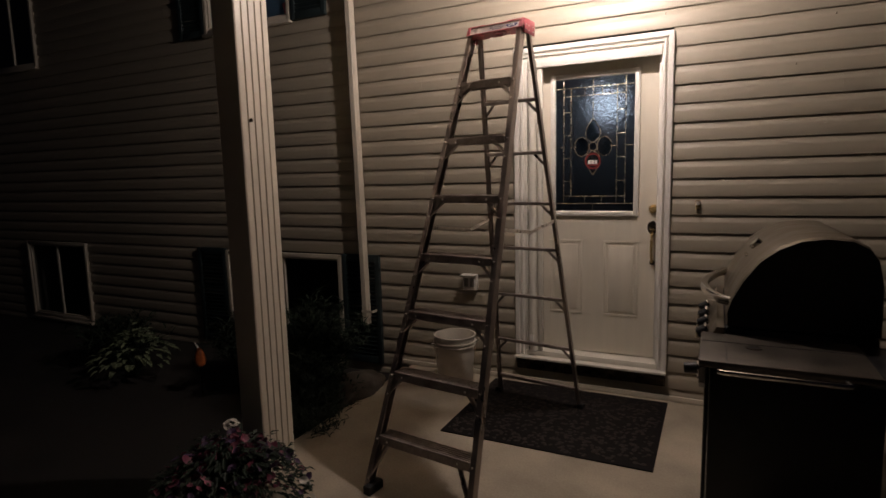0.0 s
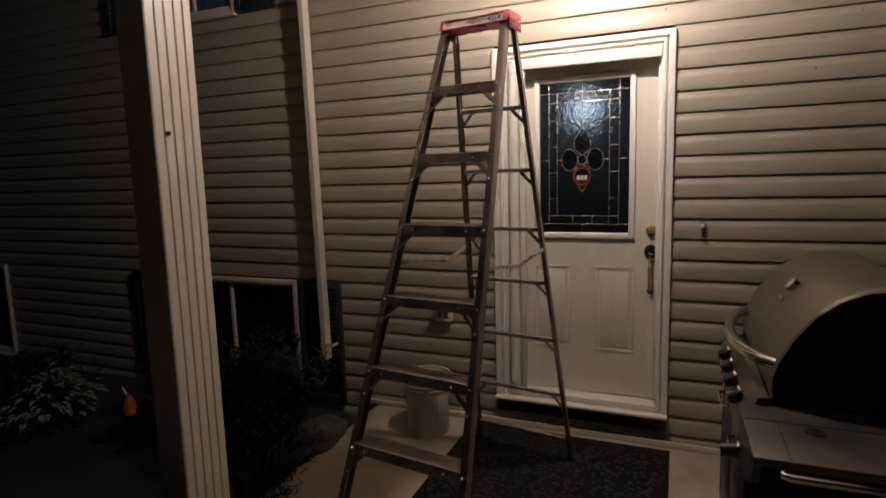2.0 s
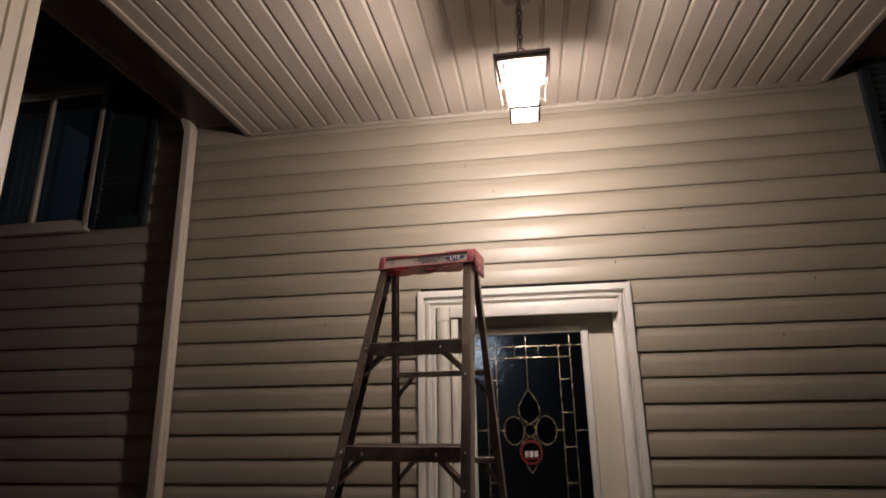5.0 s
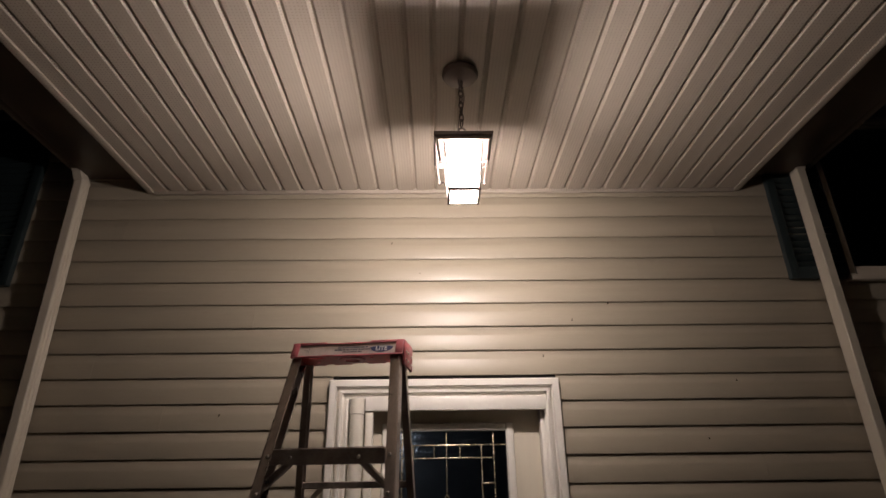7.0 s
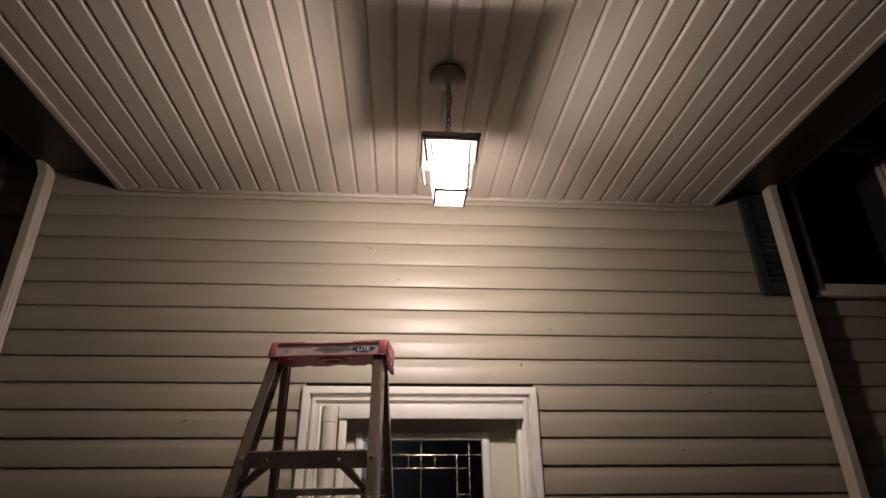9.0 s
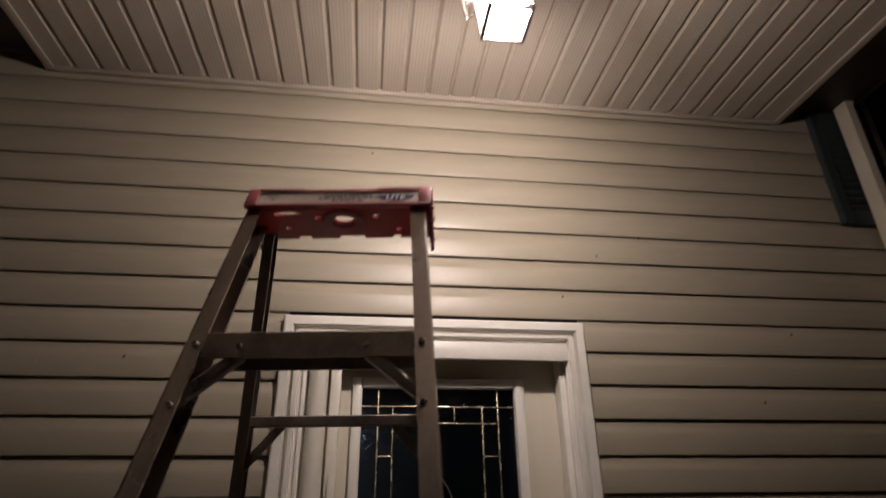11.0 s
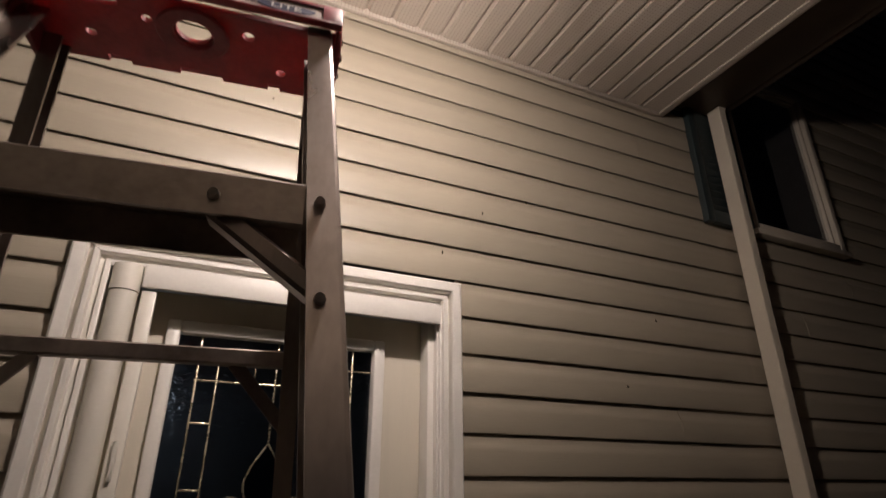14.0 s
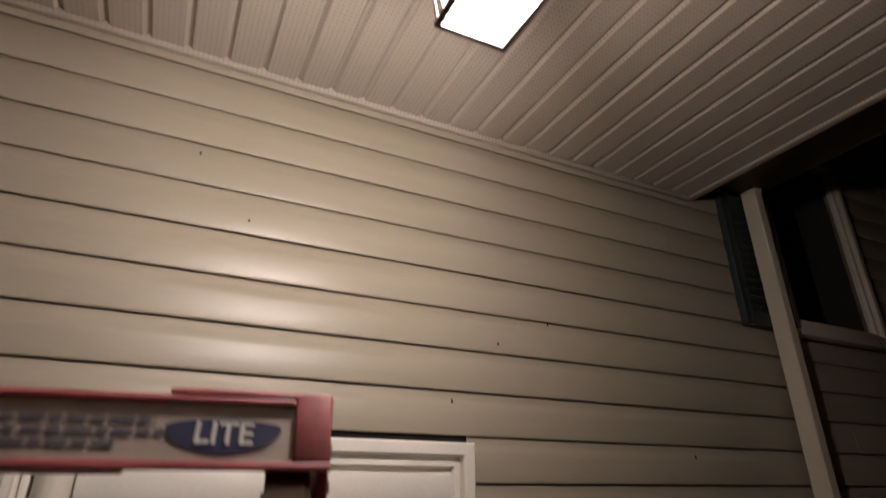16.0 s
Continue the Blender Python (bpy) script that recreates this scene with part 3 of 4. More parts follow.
loops = [[bm.verts.new((cx + r * 0.94 * math.cos(a), y, cz - 0.098 + r * math.sin(a))) for a in (2 * math.pi * i / n for i in range(n))] for r, y in ((0.056, DY + 0.0002), (0.056, DY - 0.0012), (0.044, DY - 0.0012), (0.044, DY + 0.0002))]
for j in range(4):
    p, q = loops[j], loops[(j + 1) % 4]
    for i in range(n):
        bm.faces.new((p[i], p[(i + 1) % n], q[(i + 1) % n], q[i]))
bmesh.ops.recalc_face_normals(bm, faces=bm.faces)
part("red_ring", bm, RED, sticker, smooth=None)
part("red_band", boxes((cx - 0.040, cx + 0.040, DY - 0.0012, DY + 0.0002, cz - 0.129, cz - 0.120)), RED, sticker)
for k in (-1, 0, 1):
    part("white_bar", boxes((cx + k * 0.022 - 0.009, cx + k * 0.022 + 0.009, DY - 0.0024, DY - 0.0013, cz - 0.118, cz - 0.092)), INK_WHITE, sticker)

lock = part("deadbolt", cyl(bmesh.new(), (-0.503, DY - 0.012, 1.258), (-0.503, DY - 0.0005, 1.258), 0.030, n=28), BRASS, door, "brass deadbolt")
part("keyway", cyl(bmesh.new(), (-0.503, DY - 0.026, 1.258), (-0.503, DY - 0.0125, 1.258), 0.017, 0.021, n=20), BRASS, lock)
bm = bmesh.new()
lathe(bm, [(0.001, 0), (0.034, 0.001), (0.035, 0.006), (0.028, 0.014), (0.001, 0.016)], 28)
bmesh.ops.transform(bm, matrix=Matrix.Translation((-0.506, DY - 0.001, 1.135)) @ Matrix.Rotation(math.pi / 2, 4, "X") @ Matrix.Diagonal((1, 1.25, 1, 1)), verts=bm.verts)
handle = part("door_handle", bm, BRONZE, door, "dark bronze and brass pull handle")
part("thumb_latch", boxes((-0.520, -0.492, DY - 0.050, DY - 0.018, 1.122, 1.130), bevel=0.003), BRASS, handle)
grip = [(-0.506, DY - 0.012, 1.105), (-0.507, DY - 0.035, 1.085), (-0.508, DY - 0.050, 1.05), (-0.509, DY - 0.052, 1.0), (-0.508, DY - 0.044, 0.955), (-0.507, DY - 0.030, 0.925), (-0.506, DY - 0.012, 0.905)]
part("grip", tube(bmesh.new(), grip, 0.0095, 12), BRASS, handle)
part("grip_foot", cyl(bmesh.new(), (-0.506, DY - 0.010, 0.902), (-0.506, DY - 0.0005, 0.902), 0.017, n=20), BRONZE, handle)

bell = thing("doorbell_button", "small brass hook plate with a dark button on the siding", "doorbell")
part("plate", boxes((-0.248, -0.222, WALL - 0.030, WALL - 0.010, 1.255, 1.318), bevel=0.003), BRASS, bell)
part("button", boxes((-0.243, -0.228, WALL - 0.040, WALL - 0.031, 1.238, 1.27), bevel=0.004), BRONZE, bell)
part("tip", boxes((-0.2455, -0.2255, WALL - 0.042, WALL - 0.031, 1.29, 1.312), bevel=0.004), TRIM, bell)

outlet = thing("outdoor_outlet", "white outdoor electrical outlet box with an open cover", "outlet")
OX, OZ = -1.774, 0.712
part("box_body", boxes((OX - 0.055, OX + 0.055, WALL - 0.055, WALL - 0.010, OZ - 0.055, OZ + 0.062), bevel=0.005), TRIM, outlet)
for k in (-1, 1):
    part("socket", boxes((OX + k * 0.024 - 0.016, OX + k * 0.024 + 0.016, WALL - 0.060, WALL - 0.056, OZ - 0.03, OZ + 0.035), bevel=0.003), plain("grey_socket", (0.3, 0.28, 0.25), 0.5), outlet)
part("cover_flap", boxes((OX - 0.058, OX + 0.058, WALL - 0.105, WALL - 0.056, OZ + 0.058, OZ + 0.064), bevel=0.002), TRIM, outlet)
part("cover_hinge", cyl(bmesh.new(), (OX - 0.05, WALL - 0.058, OZ + 0.066), (OX + 0.05, WALL - 0.058, OZ + 0.066), 0.005), TRIM, outlet)

# ---- rooms behind the door and the lit window ----
def room(name, x0, x1, y0, y1, z0, z1, mat):
    r = thing(name, "plain dim room behind the glass", "room", kind="structure")
    part("back_wall", boxes((x0, x1, y1, y1 + 0.05, z0, z1)), mat, r)
    part("side_wall", boxes((x0 - 0.05, x0, y0, y1, z0, z1)), mat, r)
    part("side_wall", boxes((x1, x1 + 0.05, y0, y1, z0, z1)), mat, r)
    part("room_floor", boxes((x0, x1, y0, y1, z0 - 0.05, z0)), mat, r)
    part("room_ceiling", boxes((x0, x1, y0, y1, z1, z1 + 0.05)), mat, r)
    return r


HALL = noise_mat("hall_paint", (0.30, 0.30, 0.31), 0.8, vary=0.2, scale=1.5)
# near-black walls: the darkness of these unlit rooms is put into the colour
DARK = noise_mat("room_painted_dark", (0.022, 0.021, 0.021), 0.9, vary=0.3, scale=1.5)
room("hall", -2.2, 0.25, WALL + 0.21, 8.5, 0.15, 2.62, HALL)
# added source: gives the door glass its blue patch and greyish haze
inlamp = thing("hall_glow_globe", "cool glowing globe added in the hall for the blue patch in the door glass", "lamp", (-1.52, 7.95, 0))
part("base", cyl(bmesh.new(), (0, 0, 2.57), (0, 0, 2.619), 0.09), TRIM, inlamp)
bm = bmesh.new()
bmesh.ops.create_uvsphere(bm, u_segments=20, v_segments=12, radius=0.17)
bmesh.ops.transform(bm, matrix=Matrix.Translation((0, 0, 2.42)) @ Matrix.Diagonal((1, 1, 0.9, 1)), verts=bm.verts)
part("globe", bm, ROOM_GLOW, inlamp, "glowing opal globe")
room("upstairs_room", -4.9, -2.8, WALL + 0.21, 6.3, 2.70, 4.3, INSIDE)
uplamp = thing("room_ceiling_lamp", "cool white ceiling lamp in the upper room", "lamp", (-3.55, 5.6, 0))
part("base", cyl(bmesh.new(), (0, 0, 4.27), (0, 0, 4.299), 0.09), TRIM, uplamp)
bm = bmesh.new()
bmesh.ops.create_uvsphere(bm, u_segments=16, v_segments=10, radius=0.10)
bmesh.ops.transform(bm, matrix=Matrix.Translation((0, 0, 4.18)), verts=bm.verts)
part("globe", bm, glow_mat("dim_room_lamp", (0.5, 0.75, 1.0), 3.0), uplamp, "glowing opal globe")
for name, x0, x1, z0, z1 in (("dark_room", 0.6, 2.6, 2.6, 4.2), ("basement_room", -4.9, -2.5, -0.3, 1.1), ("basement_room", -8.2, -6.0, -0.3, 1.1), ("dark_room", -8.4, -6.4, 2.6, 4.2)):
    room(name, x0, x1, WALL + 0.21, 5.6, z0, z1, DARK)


def window(name, x0, x1, z0, z1, mull, label):
    w = thing(name, label, "window", kind="structure")
    y0 = WALL - 0.045
    f = 0.036
    fr = part("window_frame", boxes((x0, x0 + f, y0, WALL + 0.014, z0, z1), (x1 - f, x1, y0, WALL + 0.014, z0, z1), (x0 + f, x1 - f, y0 + 0.001, WALL + 0.014, z1 - f, z1), (x0 + f, x1 - f, y0 + 0.001, WALL + 0.014, z0, z0 + f), bevel=0.006), FRAME_W, w)
    g = 0.016
    a, b, c, d = x0 + f, x1 - f, z0 + f, z1 - f
    part("inner_frame", boxes((a, a + g, y0 + 0.02, WALL + 0.008, c, d), (b - g, b, y0 + 0.02, WALL + 0.008, c, d), (a + g, b - g, y0 + 0.021, WALL + 0.008, d - g, d), (a + g, b - g, y0 + 0.021, WALL + 0.008, c, c + g), bevel=0.004), FRAME_W, w)
    if mull is not None:
        part("mullion", boxes((mull - 0.014, mull + 0.014, y0 + 0.024, WALL + 0.006, c + g, d - g), bevel=0.004), FRAME_W, w)
    for s, t in (((a + g, mull - 0.014), (mull + 0.014, b - g)) if mull is not None else ((a + g, b - g),)):
        p = part("pane", boxes((s, t, WALL - 0.008, WALL - 0.004, c + g, d - g)), GLASS, w)
        p.visible_shadow = False
    part("window_sill", boxes((x0 - 0.01, x1 + 0.01, y0 - 0.02, WALL - 0.016, z0 - 0.03, z0 - 0.002), bevel=0.006), FRAME_W, w)
    return w


window("window_1", -4.33, -3.345, 2.825, 3.76, -3.75, "beige vinyl sliding window with a dim bluish room")
window("window_2", -4.28, -2.95, -0.03, 0.87, -3.60, "beige vinyl basement window, dark behind")
window("window_3", 1.076, 1.735, 2.830, 3.76, None, "narrow beige vinyl window, dark behind")
window("window_4", -7.56, -6.42, -0.03, 0.87, -7.0, "beige vinyl basement window, dark behind")
window("window_5", -7.91, -6.94, 2.83, 3.76, -7.4, "beige vinyl sliding window, dark behind")

curtain = thing("curtain", "blue grey curtain hanging beside the window", "curtain")
for x0, x1 in ((-4.27, -3.91), (-3.70, -3.64)):
    bm = bmesh.new()
    n = 40
    ring = [(x0 + (x1 - x0) * i / n, 3.97 + 0.018 * math.sin(i * 0.9)) for i in range(n + 1)]
    prof = ring + [(x, y + 0.006) for x, y in ring[::-1]]
    part("cloth", sweep(bm, prof, "z", 2.84, 3.78), CURTAIN, curtain)
potted = thing("flower_pot", "small dark red flower pot on the inner window sill", "pot", (-3.50, 3.86, 2.90))
part("pot", lathe(bmesh.new(), [(0.001, 0), (0.045, 0), (0.06, 0.09), (0.066, 0.09), (0.066, 0.11), (0.055, 0.11), (0.052, 0.09), (0.001, 0.085)], 24), CAP_RED, potted)
part("cup", lathe(bmesh.new(), [(0.001, 0.086), (0.035, 0.086), (0.04, 0.13), (0.03, 0.16), (0.001, 0.17)], 20), PETAL_PINK, potted)
shelf = solid("inner_sill", boxes((-4.31, -3.365, WALL + 0.09, WALL + 0.24, 2.86, 2.90)), TRIM, "white inner window sill", "sill", "structure")


def shutter(x0, x1, z0, z1):
    s = thing("shutter", "dark teal louvred window shutter on the siding", "shutter", group="shutters")
    y0, y1 = WALL - 0.044, WALL - 0.012
    w = 0.045
    part("stile", boxes((x0, x0 + w, y0, y1, z0, z1), bevel=0.004), SHUTTER, s)
    part("stile", boxes((x1 - w, x1, y0, y1, z0, z1), bevel=0.004), SHUTTER, s)
    part("rail", boxes((x0 + w, x1 - w, y0 + 0.001, y1, z0, z0 + 0.06), bevel=0.004), SHUTTER, s)
    part("rail", boxes((x0 + w, x1 - w, y0 + 0.001, y1, z1 - 0.06, z1), bevel=0.004), SHUTTER, s)
    part("back", boxes((x0 + w, x1 - w, y1 - 0.004, y1, z0 + 0.06, z1 - 0.06)), SHUTTER, s)
    n = int((z1 - z0 - 0.13) / 0.034)
    me = None
    for k in range(n):
        z = z0 + 0.075 + k * (z1 - z0 - 0.14) / max(1, n - 1)
        if me is None:
            bm = bmesh.new()
            beam(bm, (x0 + w + 0.001, 0, 0), (x1 - w - 0.001, 0, 0), (0, 0.75, -0.66), 0.030, 0.006, 0.0)
            me = finish(bm, "slat", SHUTTER)
        sl = new("slat", me)
        sl.parent = s
        sl.location = (0, y0 + 0.013, z)
    return s


shutter(0.790, 1.115, 2.815, 3.76)
shutter(-3.337, -2.985, 2.81, 3.76)
shutter(-4.66, -4.338, 2.81, 3.76)
shutter(-2.942, -2.575, -0.03, 0.885)
shutter(-4.65, -4.288, -0.03, 0.885)

solid("baseboard", boxes((-2.40, 1.20, WALL - 0.034, WALL - 0.017, 0.0, 0.036), bevel=0.003), DOWNPIPE, "thin beige metal flashing at the foot of the wall", "trim", "structure")

# ---- stepladder ----
ladder = thing("stepladder", "worn aluminium stepladder with a faded red plastic top", "ladder", (-1.1995, 2.720, 0), -7.95)
LT = 2.262


def front(side, z):
    """The outer face of a front rail at height z."""
    k = (LT - z) / LT
    return (-0.160 - 0.160 * k, 0.006 - 0.818 * k, z) if side < 0 else (0.153 + 0.133 * k, 0.006 - 0.818 * k, z)


def rear(side, z):
    k = (LT - z) / LT
    return (-0.158 - 0.195 * k, 0.118 + 0.549 * k, z) if side < 0 else (0.150 + 0.090 * k, 0.118 + 0.549 * k, z)


def channel(top, bot, side, fl, web, th, ahead):
    """A C-shaped rail from top to bot: its web on the outer side, flanges turned inwards."""
    bm = bmesh.new()
    top, bot = Vector(top), Vector(bot)
    ax = (top - bot).normalized()
    out = Vector((side, 0, 0))
    out = (out - out.dot(ax) * ax).normalized()
    dep = ahead * (ax.cross(out)).normalized()
    if dep.y * ahead < 0:
        dep = -dep
    o = [(0, 0.004), (0, web), (-fl, web), (-fl, web - th), (-th, web - th), (-th, th), (-fl, th), (-fl, 0), (-0.004, 0), (-0.001, 0.001)]
    r0 = [bm.verts.new(bot + u * out + v * dep) for u, v in o]
    r1 = [bm.verts.new(top + u * out + v * dep) for u, v in o]
    n = len(o)
    for k in range(n):
        bm.faces.new((r0[k], r0[(k + 1) % n], r1[(k + 1) % n], r1[k]))
    bm.faces.new(r0[::-1])
    bm.faces.new(r1)
    return bm


for s in (-1, 1):
    r = part("front_rail", channel(front(s, 2.247), front(s, 0.02), s, 0.027, 0.045, 0.003, 1), ALU, ladder, smooth=None)
    p = Vector(front(s, 0.0))
    part("rubber_foot", boxes((p.x - s * 0.04 - 0.022, p.x - s * 0.04 + 0.042 if s > 0 else p.x + 0.062, p.y - 0.012, p.y + 0.09, 0.0, 0.045), bevel=0.006), BLACK, r)
    r = part("rear_rail", channel(rear(s, 2.2505), rear(s, 0.02), s, 0.020, 0.028, 0.0025, -1), ALU, ladder, smooth=None)
    p = Vector(rear(s, 0.0))
    part("rubber_foot", boxes((p.x - 0.02, p.x + 0.02, p.y - 0.04, p.y + 0.008, 0.0, 0.035), bevel=0.005), BLACK, r)

STEPS = (1.990, 1.698, 1.408, 1.120, 0.842, 0.555, 0.262)
for k, z in enumerate(STEPS):
    a, b = Vector(front(-1, z)), Vector(front(1, z))
    x0, x1, y = a.x + 0.028, b.x - 0.028, a.y
    prof = [(y - 0.0105, z - 0.037), (y - 0.0065, z - 0.037), (y, z - 0.002), (y + 0.081, z - 0.002), (y + 0.081, z - 0.034), (y + 0.084, z - 0.034), (y + 0.084, z + 0.001), (y + 0.083, z + 0.002), (y - 0.002, z + 0.002), (y - 0.004, z)]
    bm = sweep(bmesh.new(), prof, "x", x0, x1)
    tread = part("step", bm, ALU_STEP, ladder, smooth=None)
    for g in range(5):
        part("tread_rib", boxes((x0 + 0.006, x1 - 0.006, y + 0.008 + g * 0.015, y + 0.013 + g * 0.015, z + 0.0021, z + 0.0042)), ALU_STEP, tread)
    for s, e in ((-1, a), (1, b)):
        inn = e.x - s * (0.094 if s > 0 else 0.078)
        low = Vector(front(s, z - (0.104 if k < 6 else 0.20)))
        part("brace", beam(bmesh.new(), (inn, y + 0.010, z - 0.026), (low.x - s * 0.008, low.y + 0.016, low.z), (0, 1, 0), 0.020, 0.017, 0.003), ALU, ladder)
        part("bolt", cyl(bmesh.new(), (inn, y - 0.0130, z - 0.020), (inn, y - 0.0070, z - 0.020), 0.0036, 0.0050, n=12), RIVET, tread)
        part("bolt", cyl(bmesh.new(), (e.x - s * 0.016, e.y - 0.014, z - 0.016), (e.x - s * 0.016, e.y - 0.005, z - 0.016), 0.0036, 0.0050, n=12), RIVET, tread)
        part("bolt", cyl(bmesh.new(), (low.x - s * 0.018, low.y - 0.006, low.z), (low.x - s * 0.018, low.y + 0.003, low.z), 0.0036, 0.0050, n=12), RIVET, tread)

for z in (1.908, 1.624, 1.334, 1.057, 0.742, 0.414, 0.135):
    a, b = Vector(rear(-1, z)), Vector(rear(1, z))
    part("rear_bar", beam(bmesh.new(), (a.x + 0.003, a.y - 0.010, z), (b.x - 0.003, b.y - 0.010, z), (0, 1, 0), 0.018, 0.019, 0.002), ALU_STEP, ladder)
    for s, e in ((-1, a), (1, b)):
        if z > 0.3:
            low = Vector(rear(s, z - 0.085))
            part("rear_brace", beam(bmesh.new(), (e.x - s * 0.075, e.y - 0.010, z - 0.006), (low.x - s * 0.006, low.y - 0.014, low.z), (0, 1, 0), 0.003, 0.016, 0.0008), ALU, ladder)

for s in (-1, 1):
    p, q = Vector(front(s, 1.245)), Vector(rear(s, 1.235))
    p += Vector((-s * 0.012, 0.05, 0))
    q += Vector((-s * 0.004, -0.03, 0))
    h = p.lerp(q, 0.58) + Vector((-s * 0.02, 0, -0.043))
    m = p.lerp(q, 0.14) + Vector((0, 0, -0.022))
    bm = bmesh.new()
    beam(bm, p, h, (0, 0, 1), 0.018, 0.004, 0.0008)
    beam(bm, h + Vector((-s * 0.005, 0, 0)), q, (0, 0, 1), 0.018, 0.004, 0.0008)
    sp = part("spreader", bm, ALU_BRIGHT, ladder)
    part("hinge_pin", cyl(bmesh.new(), h + Vector((-s * 0.012, 0, 0)), h + Vector((s * 0.006, 0, 0)), 0.007, n=12), RIVET, sp)

def lean(ob, rake=0.5):
    """Rakes the front of the ladder's top back, so that it faces a little upwards."""
    for v in ob.data.vertices:
        v.co.y += (v.co.z - CB) * rake - 0.010
    return ob


# the red top: a plate with holes, lips, a label, and toothed back edge
CW, CD, CB, CT = 0.164, 0.132, 2.249, 2.291
teeth = [(0.1, CD), (0.1, CD - 0.012), (0.085, CD - 0.012), (0.085, CD), (0.03, CD), (0.03, CD - 0.012), (-0.02, CD - 0.012), (-0.02, CD), (-0.075, CD), (-0.075, CD - 0.012), (-0.1, CD - 0.012), (-0.1, CD)]
outline = [(-CW + 0.004, 0.012), (CW - 0.004, 0.012), (CW - 0.004, CD)] + teeth + [(-CW + 0.004, CD)]
holes = [oval(0.002, 0.052, 0.019, 0.019, 24), oval(-0.098, 0.030, 0.026, 0.009), oval(-0.046, 0.046, 0.006, 0.006, 12), oval(0.062, 0.042, 0.007, 0.007, 12), oval(0.135, 0.036, 0.007, 0.007, 12), oval(0.10, 0.095, 0.006, 0.006, 12), oval(-0.11, 0.085, 0.006, 0.006, 12)]
bm = shape(outline, holes, 0.006)
bmesh.ops.translate(bm, vec=(0, 0, CB + 0.003), verts=bm.verts)
cap = part("top_plate", bm, CAP_RED, ladder, "faded red plastic ladder top with tool holes", smooth=None)
part("hole_rim", lathe(bmesh.new(), [(0.021, CB - 0.004), (0.021, CB - 0.001), (0.038, CB - 0.001), (0.040, CB - 0.004), (0.038, CB - 0.006), (0.023, CB - 0.006), (0.021, CB - 0.004)], 24, (0.002, 0.052, 0)), CAP_RED, cap)
lean(part("front_lip", boxes((-CW, CW, -0.002, 0.010, CB - 0.006, CB - 0.001), (-CW, -CW + 0.020, -0.002, 0.010, CB - 0.0008, CT), (CW - 0.022, CW, -0.002, 0.010, CB - 0.0008, CT), (-CW + 0.0202, CW - 0.0222, 0.006, 0.010, CB - 0.0008, CT - 0.0042), (-CW + 0.0202, CW - 0.0222, -0.002, 0.0058, CT - 0.0085, CT - 0.0042), bevel=0.0015), CAP_RED, cap))
for a in (-CW + 0.004, 0.066):
    lean(part("raised_rim", boxes((a, a + 0.094, -0.0022, 0.014, CT - 0.0040, CT + 0.0005), bevel=0.0025), CAP_RED, cap))
part("side_lip", boxes((-CW - 0.002, -CW + 0.005, 0.0105, CD + 0.002, CB - 0.030, CT), bevel=0.002), CAP_RED, cap)
part("side_lip", boxes((CW - 0.005, CW + 0.002, 0.0105, CD + 0.002, CB - 0.030, CT), bevel=0.002), CAP_RED, cap)
part("back_lip", boxes((-CW + 0.006, CW - 0.006, CD - 0.002, CD + 0.004, CB + 0.007, CT - 0.004), bevel=0.002), CAP_RED, cap)
for x, z in ((CW + 0.004, CB + 0.01), (CW + 0.004, CB - 0.014)):
    for y in (0.03, 0.06, 0.11):
        part("rivet", cyl(bmesh.new(), (x - 0.002, y, z), (x + 0.001, y, z), 0.004, n=10), RIVET, cap)
lab = lean(part("label_plate", boxes((-CW + 0.0205, CW - 0.0225, 0.0016, 0.0056, CB - 0.0006, CT - 0.0088)), LABEL, cap, "printed white paper label"))
logo = [(0.068 + 0.033 * (1 + math.cos(a)), CB + 0.0185 + 0.0155 * math.sin(a) * (1 if math.sin(a) < 0 else 0.32)) for a in (2 * math.pi * i / 28 for i in range(28))]
lean(part("blue_oval", sweep(bmesh.new(), logo, "y", 0.0008, 0.0015), INK_BLUE, lab, smooth=None))


def lettering(text, size, x, y, z, mat, parent, name):
    """Raised letters that face the ladder's front."""
    cu = bpy.data.curves.new(name, "FONT")
    cu.body, cu.size, cu.extrude, cu.align_x, cu.align_y = text, size, 0.0002, "CENTER", "CENTER"
    cu.offset = size * 0.02
    ob = bpy.data.objects.new(name, cu)
    me = bpy.data.meshes.new_from_object(ob)
    bpy.data.objects.remove(ob)
    bpy.data.curves.remove(cu)
    me.transform(Matrix.Translation((x, y, z)) @ Matrix.Rotation(math.pi / 2, 4, "X"))
    me.materials.append(mat)
    o = new(name, me)
    o.parent = parent
    return o


lean(lettering("LITE", 0.0185, 0.101, 0.0003, CB + 0.0145, INK_WHITE, lab, "word"))
for row, (x0, x1) in enumerate(((-0.028, 0.062), (-0.036, 0.068), (-0.012, 0.044))):
    x = x0
    i = 0
    while x < x1:
        w = (0.010, 0.007, 0.013, 0.006)[(i + row) % 4]
        lean(part("print_bar", boxes((x, min(x + w, x1), 0.0009, 0.0015, CB + 0.0195 - row * 0.0072, CB + 0.0238 - row * 0.0072)), INK, lab))
        x += w + 0.0022
        i += 1
for dx, dz in ((0, 0), (0.006, 0.003), (-0.007, 0.002), (0.002, -0.004)):
    lean(part("print_bar", boxes((-0.118 + dx - 0.003, -0.118 + dx + 0.003, 0.0009, 0.0015, CB + 0.016 + dz, CB + 0.0175 + dz)), INK, lab))

